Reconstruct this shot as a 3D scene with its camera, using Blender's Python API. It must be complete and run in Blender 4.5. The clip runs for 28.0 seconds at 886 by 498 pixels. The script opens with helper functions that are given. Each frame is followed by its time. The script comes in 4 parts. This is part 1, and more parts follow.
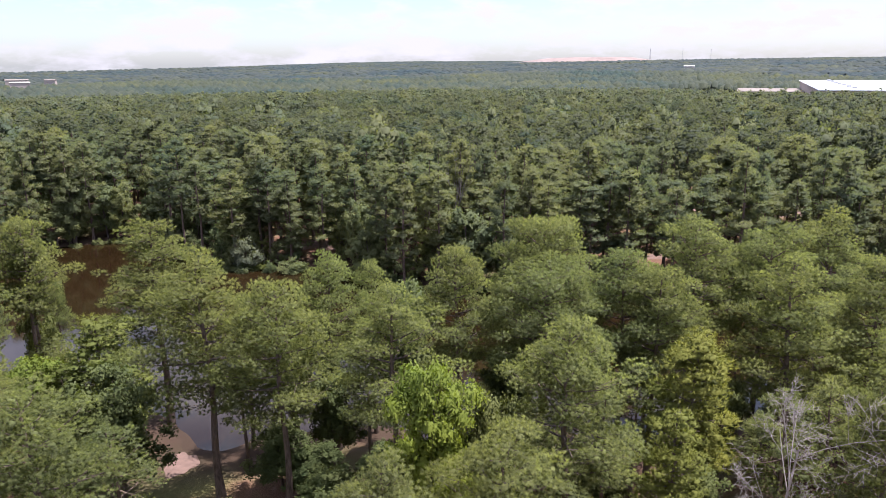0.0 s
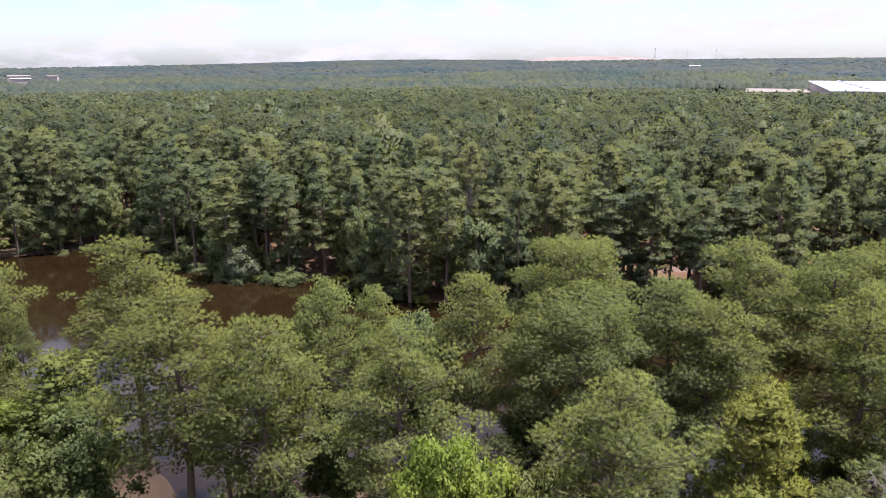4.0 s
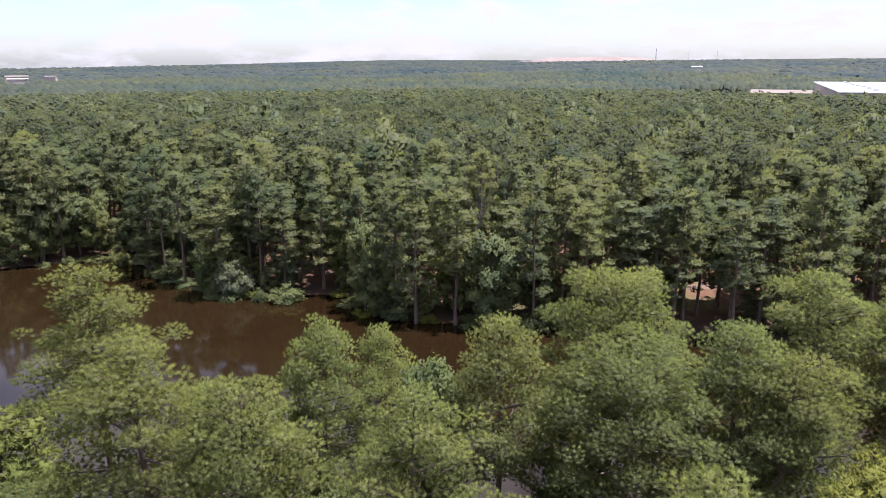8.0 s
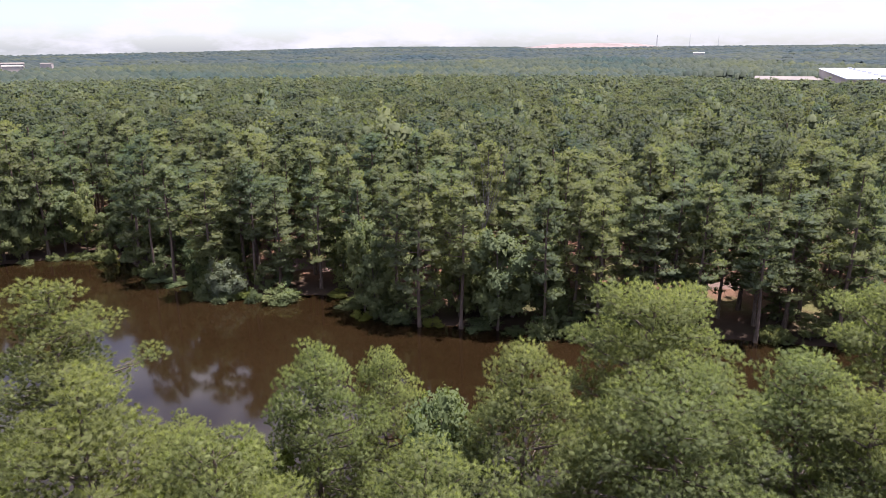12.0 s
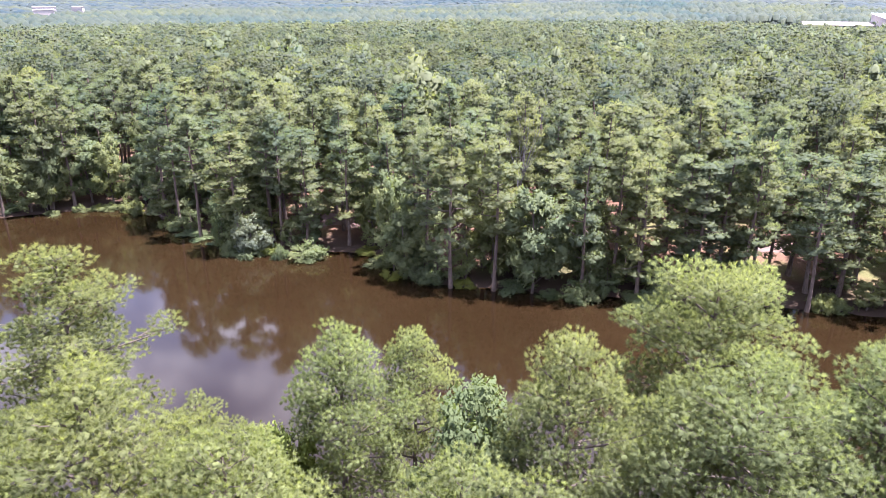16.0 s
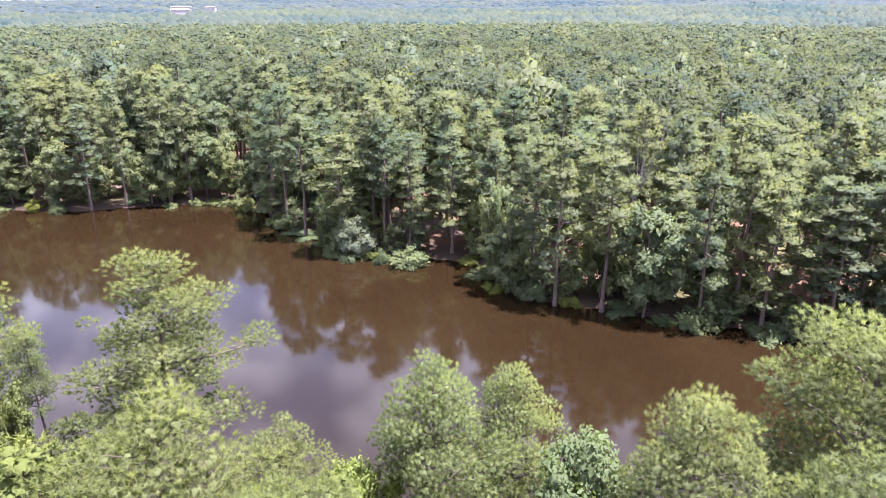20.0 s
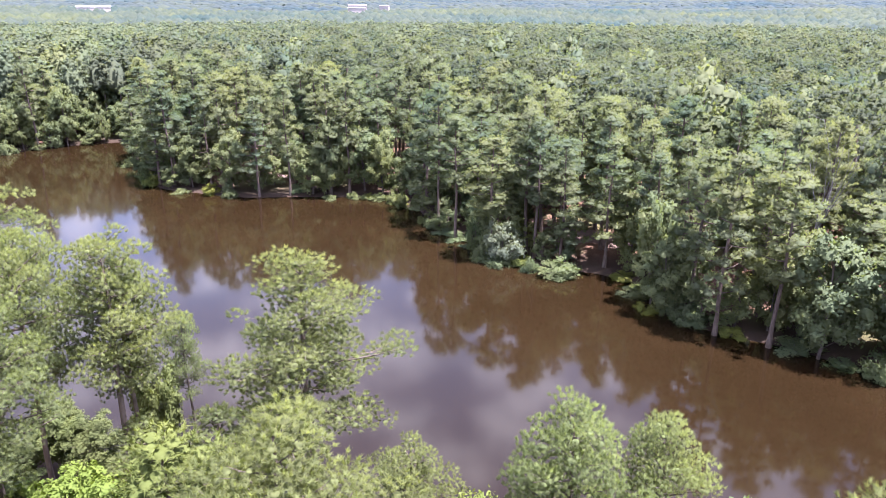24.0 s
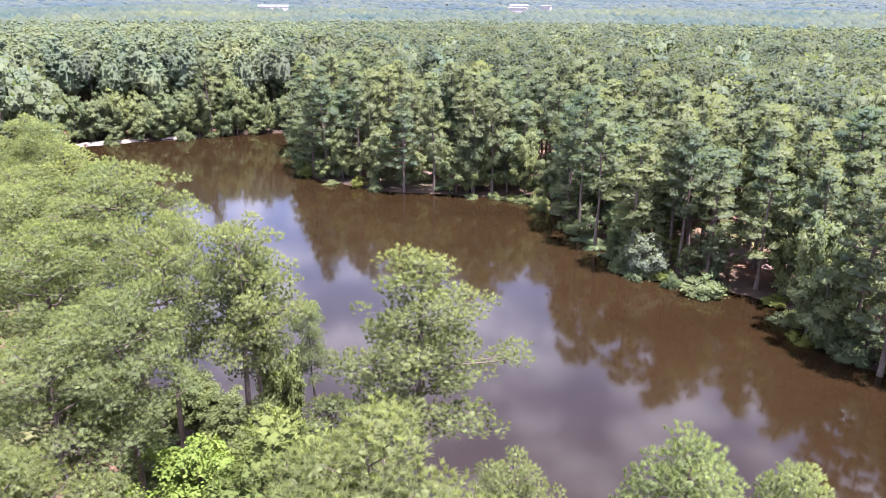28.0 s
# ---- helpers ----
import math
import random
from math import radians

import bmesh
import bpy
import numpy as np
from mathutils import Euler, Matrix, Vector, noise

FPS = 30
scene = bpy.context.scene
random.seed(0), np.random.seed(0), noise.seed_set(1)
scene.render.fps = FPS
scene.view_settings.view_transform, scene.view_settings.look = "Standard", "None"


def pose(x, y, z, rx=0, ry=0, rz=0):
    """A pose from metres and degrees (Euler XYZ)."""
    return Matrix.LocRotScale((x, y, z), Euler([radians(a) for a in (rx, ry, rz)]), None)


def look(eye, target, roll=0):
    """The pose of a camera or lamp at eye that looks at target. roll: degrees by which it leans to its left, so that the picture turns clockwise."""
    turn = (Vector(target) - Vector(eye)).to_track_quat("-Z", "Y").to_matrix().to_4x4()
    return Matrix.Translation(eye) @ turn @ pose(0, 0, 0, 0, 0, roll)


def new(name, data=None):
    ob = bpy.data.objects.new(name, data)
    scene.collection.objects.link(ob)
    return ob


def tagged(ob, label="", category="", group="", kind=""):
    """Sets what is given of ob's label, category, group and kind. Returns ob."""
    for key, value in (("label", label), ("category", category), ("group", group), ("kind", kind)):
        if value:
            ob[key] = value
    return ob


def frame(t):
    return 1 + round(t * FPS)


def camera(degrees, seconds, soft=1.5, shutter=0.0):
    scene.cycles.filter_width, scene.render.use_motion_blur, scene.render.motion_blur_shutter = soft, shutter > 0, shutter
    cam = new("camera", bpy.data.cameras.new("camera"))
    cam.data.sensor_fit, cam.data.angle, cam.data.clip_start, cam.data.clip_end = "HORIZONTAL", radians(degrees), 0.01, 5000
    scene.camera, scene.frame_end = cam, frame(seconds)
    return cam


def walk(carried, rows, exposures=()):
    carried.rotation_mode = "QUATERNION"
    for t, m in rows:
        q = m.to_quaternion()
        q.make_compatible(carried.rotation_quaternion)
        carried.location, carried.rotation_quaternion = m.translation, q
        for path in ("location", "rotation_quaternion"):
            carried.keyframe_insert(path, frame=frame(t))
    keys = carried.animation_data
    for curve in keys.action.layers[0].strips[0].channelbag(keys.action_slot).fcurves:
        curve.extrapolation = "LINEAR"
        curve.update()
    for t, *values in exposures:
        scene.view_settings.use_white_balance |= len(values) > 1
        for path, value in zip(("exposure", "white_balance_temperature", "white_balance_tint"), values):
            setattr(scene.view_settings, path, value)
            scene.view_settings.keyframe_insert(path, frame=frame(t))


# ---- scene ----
# A drone flies over a bank of tall pines to a brown pond in wooded country, tips down and turns left.
cam = camera(63.77, 28.0, 0.75)
# seconds, eye x, y, z, turn to the left, tilt, lean (degrees)
PATH = [
    (0, 0.00, 0.00, 40.00, -0.00, -14.60, -0.43),
    (1, -0.06, 2.09, 39.90, 0.09, -14.66, -0.38),
    (2, -0.38, 4.44, 39.93, 0.17, -14.70, -0.23),
    (3, -0.72, 6.95, 39.92, 0.18, -14.72, -0.15),
    (3.5, -0.88, 8.25, 39.92, 0.20, -14.72, -0.14),
    (5.5, -1.77, 13.92, 39.82, 0.19, -14.74, 0.01),
    (6, -1.97, 15.12, 39.83, 0.18, -14.74, -0.01),
    (7, -2.23, 17.46, 39.81, 0.21, -14.71, -0.01),
    (8, -2.49, 19.71, 39.83, 0.22, -14.68, -0.07),
    (9, -2.78, 21.81, 39.77, 0.23, -14.63, -0.08),
    (10, -2.97, 23.64, 39.80, 0.23, -14.61, -0.12),
    (11, -3.11, 25.36, 39.82, 0.23, -14.88, -0.10),
    (12, -3.30, 26.97, 39.65, 0.19, -15.69, -0.13),
    (12.5, -3.40, 27.72, 39.57, 0.18, -16.93, -0.14),
    (14.5, -3.57, 30.08, 39.62, 1.02, -19.89, -0.22),
    (15, -3.65, 30.69, 39.61, 1.33, -19.84, -0.25),
    (16, -3.84, 31.89, 39.68, 2.66, -19.82, -0.11),
    (17, -4.00, 33.00, 39.71, 4.10, -19.75, -0.01),
    (18, -4.19, 34.11, 39.72, 5.79, -19.76, -0.01),
    (19, -4.38, 35.13, 39.69, 8.52, -19.70, 0.11),
    (20, -4.57, 36.09, 39.68, 11.38, -19.69, 0.07),
    (21, -4.77, 36.99, 39.71, 14.57, -19.70, 0.12),
    (21.5, -4.90, 37.41, 39.73, 16.15, -19.71, 0.15),
    (23.5, -5.39, 38.88, 39.75, 22.49, -19.76, 0.30),
    (24, -5.47, 39.10, 39.73, 24.06, -19.75, 0.33),
    (25, -5.52, 39.58, 39.75, 27.25, -19.76, 0.43),
    (26, -5.41, 39.99, 39.74, 30.48, -19.76, 0.44),
    (27, -5.19, 40.46, 39.71, 33.75, -19.78, 0.36),
    (28, -4.90, 40.89, 39.67, 36.37, -19.81, 0.32),
]


def aimed(x, y, z, turn, tilt, lean):
    a, b = radians(turn), radians(tilt)
    ahead = Vector((-math.sin(a) * math.cos(b), math.cos(a) * math.cos(b), math.sin(b)))
    return look((x, y, z), Vector((x, y, z)) + ahead * 10, lean)


EXPOSURES = [(0, 1.97, 6090, 23), (11.0, 1.97, 6070, 23), (12.5, 2.09, 6040, 23), (14.5, 3.2, 5700, 29), (28, 3.19, 5620, 28)]
walk(cam, [(row[0], aimed(*row[1:])) for row in PATH], EXPOSURES)

# ------------------------------------------------------------------ world and sun
SUN_TO = Vector((0.29, 0.03, 0.955)).normalized()
world = bpy.data.worlds.new("sky")
scene.world = world
world.use_nodes = True
wn, wl = world.node_tree.nodes, world.node_tree.links
wn.clear()
w_out, w_bg = wn.new("ShaderNodeOutputWorld"), wn.new("ShaderNodeBackground")
w_sky = wn.new("ShaderNodeTexSky")
w_sky.sky_type, w_sky.sun_disc = "NISHITA", False
w_sky.sun_elevation = math.asin(SUN_TO.z)
w_sky.sun_rotation = math.atan2(SUN_TO.x, SUN_TO.y)
w_sky.dust_density, w_sky.altitude = 1.0, 100
w_co, w_map = wn.new("ShaderNodeTexCoord"), wn.new("ShaderNodeMapping")
w_map.inputs["Scale"].default_value = (1, 1, 3.0)
w_noise, w_ramp, w_mix = wn.new("ShaderNodeTexNoise"), wn.new("ShaderNodeValToRGB"), wn.new("ShaderNodeMix")
w_ramp.color_ramp.elements[0].color = (0.12, 0.12, 0.12, 1)
w_noise.inputs["Scale"].default_value = 10.0
w_noise.inputs["Detail"].default_value = 9
w_noise.inputs["Roughness"].default_value = 0.6
w_ramp.color_ramp.elements[0].position, w_ramp.color_ramp.elements[1].position = 0.44, 0.62
w_mix.data_type = "RGBA"
w_up, w_rise, w_cloud = wn.new("ShaderNodeSeparateXYZ"), wn.new("ShaderNodeMapRange"), wn.new("ShaderNodeMix")
w_rise.interpolation_type = "SMOOTHSTEP"
w_rise.inputs["From Min"].default_value, w_rise.inputs["From Max"].default_value = 0.04, 0.45
w_cloud.data_type = "RGBA"
w_cloud.inputs["A"].default_value, w_cloud.inputs["B"].default_value = (1.64, 1.65, 1.66, 1), (3.5, 3.56, 3.66, 1)
wl.new(w_co.outputs["Generated"], w_up.inputs["Vector"])
wl.new(w_up.outputs["Z"], w_rise.inputs["Value"])
wl.new(w_rise.outputs["Result"], w_cloud.inputs["Factor"])
wl.new(w_cloud.outputs["Result"], w_mix.inputs["B"])
wl.new(w_co.outputs["Generated"], w_map.inputs["Vector"])
wl.new(w_map.outputs["Vector"], w_noise.inputs["Vector"])
wl.new(w_noise.outputs["Fac"], w_ramp.inputs["Fac"])
wl.new(w_ramp.outputs["Color"], w_mix.inputs["Factor"])
w_dim = wn.new("ShaderNodeMix")
w_dim.data_type, w_dim.blend_type = "RGBA", "MULTIPLY"
w_dim.inputs["Factor"].default_value = 1.0
w_dim.inputs["B"].default_value = (0.330, 0.355, 0.395, 1)
wl.new(w_sky.outputs["Color"], w_dim.inputs["A"])
wl.new(w_dim.outputs["Result"], w_mix.inputs["A"])
wl.new(w_mix.outputs["Result"], w_bg.inputs["Color"])
wl.new(w_bg.outputs["Background"], w_out.inputs["Surface"])
w_bg.inputs["Strength"].default_value = 0.15

sun_data = bpy.data.lights.new("sun", "SUN")
sun_data.energy, sun_data.angle, sun_data.color = 3.15, radians(0.6), (1.0, 0.96, 0.88)
sun = new("sun", sun_data)
sun.matrix_world = look(SUN_TO * 300, (0, 0, 0))


# ------------------------------------------------------------------ materials
def material(name, rough=0.8, spec=0.3):
    m = bpy.data.materials.new(name)
    m.use_nodes = True
    b = m.node_tree.nodes["Principled BSDF"]
    b.inputs["Roughness"].default_value = rough
    b.inputs["Specular IOR Level"].default_value = spec
    return m, m.node_tree.nodes, m.node_tree.links, b


def noise_node(n, l, scale, detail=4.0, rough=0.55, world_space=True, squash=None):
    t = n.new("ShaderNodeTexNoise")
    t.inputs["Scale"].default_value, t.inputs["Detail"].default_value = scale, detail
    t.inputs["Roughness"].default_value = rough
    if world_space:
        g = n.new("ShaderNodeNewGeometry")
        if squash:
            mp = n.new("ShaderNodeMapping")
            mp.inputs["Scale"].default_value = squash
            l.new(g.outputs["Position"], mp.inputs["Vector"])
            l.new(mp.outputs["Vector"], t.inputs["Vector"])
        else:
            l.new(g.outputs["Position"], t.inputs["Vector"])
    return t


def ramp_node(n, l, source, stops):
    r = n.new("ShaderNodeValToRGB")
    e = r.color_ramp.elements
    while len(e) < len(stops):
        e.new(0.5)
    for k, (p, c) in zip(e, stops):
        k.position, k.color = p, (*c, 1)
    l.new(source, r.inputs["Fac"])
    return r


def mixed(n, l, fac, a, b, mode="MIX"):
    m = n.new("ShaderNodeMix")
    m.data_type, m.blend_type = "RGBA", mode
    for key, v in (("Factor", fac), ("A", a), ("B", b)):
        if isinstance(v, (int, float)):
            m.inputs[key].default_value = v
        elif isinstance(v, tuple):
            m.inputs[key].default_value = (*v, 1)
        else:
            l.new(v, m.inputs[key])
    return m.outputs["Result"]


def foliage(name, dark, mid, light, through_light=0.35, stand=0.09, things=False, swing=1.0, own_tone=1.0, grain=0.0):
    """Leaves: three tones by leaf, by clump and by tree; thin, so that some light comes through."""
    m, n, l, b = material(name, 0.7, 0.12)
    geo = n.new("ShaderNodeNewGeometry")
    leaf = ramp_node(n, l, geo.outputs["Random Per Island"], [(0.0, tuple(0.65 * a + 0.35 * b for a, b in zip(dark, mid))), (0.5, mid), (1.0, tuple(0.65 * a + 0.35 * b for a, b in zip(light, mid)))])
    clump = noise_node(n, l, 0.55, 3)
    c = mixed(n, l, 0.45, leaf.outputs["Color"], ramp_node(n, l, clump.outputs["Fac"], [(0.33, dark), (0.5, mid), (0.68, light)]).outputs["Color"])
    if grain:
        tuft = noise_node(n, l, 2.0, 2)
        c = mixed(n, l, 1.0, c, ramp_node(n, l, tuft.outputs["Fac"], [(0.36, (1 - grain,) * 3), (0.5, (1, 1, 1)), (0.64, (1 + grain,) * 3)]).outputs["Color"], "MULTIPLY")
    tree = noise_node(n, l, stand, 1.5)
    hue = ramp_node(n, l, tree.outputs["Fac"], [(0.30, tuple(1 - swing * v for v in (0.18, 0.08, 0.0))), (0.5, (1, 1, 1)), (0.70, tuple(1 + swing * v for v in (0.14, 0.10, -0.08)))])
    c = mixed(n, l, 1.0, c, hue.outputs["Color"], "MULTIPLY")
    if not things:
        own = n.new("ShaderNodeAttribute")
        own.attribute_name = "tint"
        each = ramp_node(n, l, own.outputs["Fac"], [(0.0, (0.78, 0.86, 0.88)), (0.35, (0.93, 0.96, 0.97)), (0.7, (1.05, 1.05, 0.98)), (1.0, (1.18, 1.15, 0.98))])
        c = mixed(n, l, 1.0, c, each.outputs["Color"], "MULTIPLY")
    if things:
        info = n.new("ShaderNodeObjectInfo")
        own = ramp_node(n, l, info.outputs["Random"], [(0.0, tuple(1 - own_tone * v for v in (0.16, 0.09, 0.07))), (0.5, (1, 1, 1)), (1.0, tuple(1 + own_tone * v for v in (0.14, 0.13, 0.0)))])
        c = mixed(n, l, 1.0, c, own.outputs["Color"], "MULTIPLY")
    l.new(c, b.inputs["Base Color"])
    t = n.new("ShaderNodeBsdfTranslucent")
    l.new(mixed(n, l, 1.0, c, (1.25, 1.3, 0.6), "MULTIPLY"), t.inputs["Color"])
    s = n.new("ShaderNodeMixShader")
    s.inputs["Fac"].default_value = through_light
    l.new(b.outputs["BSDF"], s.inputs[1])
    l.new(t.outputs["BSDF"], s.inputs[2])
    l.new(s.outputs["Shader"], n["Material Output"].inputs["Surface"])
    return m


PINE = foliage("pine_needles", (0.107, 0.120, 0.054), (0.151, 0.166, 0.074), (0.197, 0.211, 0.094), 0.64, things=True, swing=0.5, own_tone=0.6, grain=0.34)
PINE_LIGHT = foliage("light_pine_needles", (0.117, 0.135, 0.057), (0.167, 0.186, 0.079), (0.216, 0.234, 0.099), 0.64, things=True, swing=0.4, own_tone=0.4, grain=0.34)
# Pines across the water: some blue of the haze is mixed into both needle colours.
PINE_STAND_HAZED = foliage("hazed_pine_needles_stand", (0.072, 0.081, 0.054), (0.095, 0.106, 0.069), (0.116, 0.128, 0.081), 0.55)
PINE_BANK_HAZED = foliage("hazed_pine_needles_bank", (0.099, 0.111, 0.068), (0.135, 0.149, 0.088), (0.168, 0.180, 0.102), 0.58, things=True, own_tone=1.1)
OAK = foliage("broad_leaves", (0.086, 0.100, 0.049), (0.122, 0.137, 0.065), (0.160, 0.175, 0.082), 0.45, things=True)
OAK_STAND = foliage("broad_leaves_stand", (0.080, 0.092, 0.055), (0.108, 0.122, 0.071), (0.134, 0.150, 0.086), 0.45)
PALE = foliage("pale_leaves", (0.066, 0.084, 0.036), (0.096, 0.117, 0.049), (0.128, 0.148, 0.063), 0.4, things=True)
LIME = foliage("young_leaves", (0.096, 0.122, 0.022), (0.138, 0.170, 0.030), (0.182, 0.212, 0.042), 0.4, things=True)
FRESH = foliage("fresh_leaves", (0.082, 0.101, 0.026), (0.114, 0.137, 0.036), (0.150, 0.173, 0.047), 0.4, things=True)
SILVER = foliage("silvery_leaves", (0.085, 0.099, 0.066), (0.120, 0.136, 0.092), (0.160, 0.175, 0.124), 0.4, things=True)
GUM = foliage("dark_leaves", (0.056, 0.065, 0.024), (0.086, 0.098, 0.034), (0.128, 0.142, 0.054), 0.35, things=True)
CEDAR = foliage("feathery_leaves", (0.094, 0.102, 0.026), (0.136, 0.144, 0.035), (0.182, 0.188, 0.048), 0.4, things=True)
# Aerial haze is put into these three leaf colours, bluest at the skyline.
FAR_FLOOR_HAZED = foliage("hazed_lower_leaves", (0.024, 0.030, 0.023), (0.034, 0.042, 0.031), (0.046, 0.055, 0.039), 0.15, stand=0.006, swing=2.2)
FAR_WOODS_HAZED = foliage("hazed_far_treetops", (0.028, 0.035, 0.026), (0.041, 0.050, 0.036), (0.057, 0.067, 0.046), 0.15, stand=0.006, swing=2.4)
SKYLINE_WOODS_HAZED = foliage("hazed_skyline_treetops", (0.026, 0.033, 0.032), (0.037, 0.046, 0.043), (0.050, 0.060, 0.053), 0.15, stand=0.004, swing=2.2)


def bark(name, dark, light):
    m, n, l, b = material(name, 0.9, 0.15)
    t = noise_node(n, l, 5.0, 6, 0.65, squash=(1, 1, 0.25))
    l.new(ramp_node(n, l, t.outputs["Fac"], [(0.32, dark), (0.68, light)]).outputs["Color"], b.inputs["Base Color"])
    bump = n.new("ShaderNodeBump")
    bump.inputs["Strength"].default_value, bump.inputs["Distance"].default_value = 0.7, 0.04
    l.new(t.outputs["Fac"], bump.inputs["Height"])
    l.new(bump.outputs["Normal"], b.inputs["Normal"])
    return m


BARK = bark("pine_bark", (0.055, 0.04, 0.032), (0.165, 0.120, 0.095))
BARK_GREY = bark("dead_wood", (0.16, 0.14, 0.128), (0.33, 0.30, 0.278))
SNAG_GREY = bark("weathered_wood", (0.10, 0.09, 0.084), (0.25, 0.23, 0.215))
TWIG = bark("branch_bark", (0.055, 0.042, 0.034), (0.135, 0.105, 0.085))


def ground_material():
    m, n, l, b = material("forest_floor", 0.95, 0.1)
    big, mid, fine = noise_node(n, l, 0.06, 4), noise_node(n, l, 0.45, 5), noise_node(n, l, 9.0, 4)
    litter = ramp_node(n, l, fine.outputs["Fac"], [(0.3, (0.06, 0.034, 0.022)), (0.55, (0.135, 0.075, 0.048)), (0.75, (0.22, 0.135, 0.092))])
    bare = ramp_node(n, l, fine.outputs["Fac"], [(0.25, (0.15, 0.092, 0.070)), (0.7, (0.24, 0.155, 0.120))])
    moss = ramp_node(n, l, fine.outputs["Fac"], [(0.3, (0.05, 0.062, 0.02)), (0.7, (0.13, 0.14, 0.05))])
    patch = ramp_node(n, l, mid.outputs["Fac"], [(0.58, (0, 0, 0)), (0.68, (1, 1, 1))])
    c = mixed(n, l, patch.outputs["Color"], litter.outputs["Color"], bare.outputs["Color"])
    green = ramp_node(n, l, big.outputs["Fac"], [(0.48, (0, 0, 0)), (0.6, (0.75, 0.75, 0.75))])
    c = mixed(n, l, green.outputs["Color"], c, moss.outputs["Color"])
    geo, cut = n.new("ShaderNodeNewGeometry"), n.new("ShaderNodeSeparateXYZ")
    l.new(geo.outputs["Position"], cut.inputs["Vector"])
    # Shade under the overhanging bank growth, painted as dark ground near water level.
    shore_shade = ramp_node(n, l, cut.outputs["Z"], [(0.4, (1, 1, 1)), (1.0, (0, 0, 0))])
    c = mixed(n, l, shore_shade.outputs["Color"], c, (0.040, 0.027, 0.019))
    l.new(c, b.inputs["Base Color"])
    bump = n.new("ShaderNodeBump")
    bump.inputs["Strength"].default_value, bump.inputs["Distance"].default_value = 0.6, 0.08
    l.new(fine.outputs["Fac"], bump.inputs["Height"])
    l.new(bump.outputs["Normal"], b.inputs["Normal"])
    return m


GROUND = ground_material()


def water_material():
    m, n, l, b = material("pond_water", 0.07, 0.5)
    b.inputs["IOR"].default_value = 1.33
    silt = noise_node(n, l, 0.05, 3)
    l.new(ramp_node(n, l, silt.outputs["Fac"], [(0.3, (0.0104, 0.0059, 0.0024)), (0.7, (0.0142, 0.0081, 0.0034))]).outputs["Color"], b.inputs["Base Color"])
    small, broad = noise_node(n, l, 1.6, 3), noise_node(n, l, 0.22, 2)
    add = n.new("ShaderNodeMath")
    add.operation = "MULTIPLY_ADD"
    add.inputs[1].default_value = 0.35
    l.new(small.outputs["Fac"], add.inputs[0])
    l.new(broad.outputs["Fac"], add.inputs[2])
    bump = n.new("ShaderNodeBump")
    bump.inputs["Strength"].default_value, bump.inputs["Distance"].default_value = 0.05, 0.05
    l.new(add.outputs["Value"], bump.inputs["Height"])
    l.new(bump.outputs["Normal"], b.inputs["Normal"])
    return m


WATER = water_material()


def plain(name, colour, rough=0.7, vary=0.15, scale=0.8, spec=0.3):
    m, n, l, b = material(name, rough, spec)
    t = noise_node(n, l, scale, 5)
    lo, hi = tuple(v * (1 - vary) for v in colour), tuple(min(1, v * (1 + vary)) for v in colour)
    l.new(ramp_node(n, l, t.outputs["Fac"], [(0.3, lo), (0.7, hi)]).outputs["Color"], b.inputs["Base Color"])
    return m


ROOF_WHITE = plain("white_roofing", (0.66, 0.67, 0.68), 0.6, 0.06, 0.05)
WALL_TAN = plain("precast_wall", (0.36, 0.30, 0.27), 0.85, 0.1, 0.1)
CONCRETE = plain("pale_yard", (0.17, 0.145, 0.125), 0.9, 0.2, 0.05)
RED_EARTH = plain("red_earth", (0.185, 0.145, 0.13), 0.95, 0.25, 0.012)
STEEL = plain("galvanised_steel", (0.35, 0.36, 0.37), 0.5, 0.1)
BEACH = plain("beach_sand", (0.36, 0.29, 0.23), 0.95, 0.15, 1.4)
SAND = plain("bank_sand", (0.135, 0.088, 0.070), 0.95, 0.2, 1.4)
HOUSE = plain("house_paint", (0.40, 0.37, 0.33), 0.8, 0.1)


# ------------------------------------------------------------------ mesh helpers
def tri_mesh(name, verts, faces, mat, smooth=False, normals=None, tint=None):
    """A mesh from arrays of corners and of triangles or four-sided faces."""
    verts, faces = np.asarray(verts, np.float32), np.asarray(faces, np.int32)
    me = bpy.data.meshes.new(name)
    k = faces.shape[1]
    me.vertices.add(len(verts))
    me.vertices.foreach_set("co", verts.ravel())
    me.loops.add(faces.size)
    me.loops.foreach_set("vertex_index", faces.ravel())
    me.polygons.add(len(faces))
    me.polygons.foreach_set("loop_start", np.arange(0, faces.size, k, dtype=np.int32))
    me.polygons.foreach_set("loop_total", np.full(len(faces), k, np.int32))
    if smooth:
        me.polygons.foreach_set("use_smooth", np.ones(len(faces), bool))
    me.update(calc_edges=True)
    me.materials.append(mat)
    if tint is not None:
        me.attributes.new("tint", "FLOAT", "POINT").data.foreach_set("value", np.asarray(tint, np.float32))
    if normals is not None:
        me.polygons.foreach_set("use_smooth", np.ones(len(faces), bool))
        me.normals_split_custom_set_from_vertices(np.asarray(normals, np.float32))
    return me


def outward(verts, faces, normals):
    """Turns each triangle so that it faces the way its tuft does."""
    a, b, c = (verts[faces[:, k]] for k in range(3))
    flip = (np.cross(b - a, c - a) * normals[faces[:, 0]]).sum(1) < 0
    faces = faces.copy()
    faces[flip] = faces[flip][:, ::-1]
    return faces


def part(name, mesh, parent, label=""):
    ob = new(name, mesh)
    ob.parent = parent
    if label:
        ob["label"] = label
    return ob


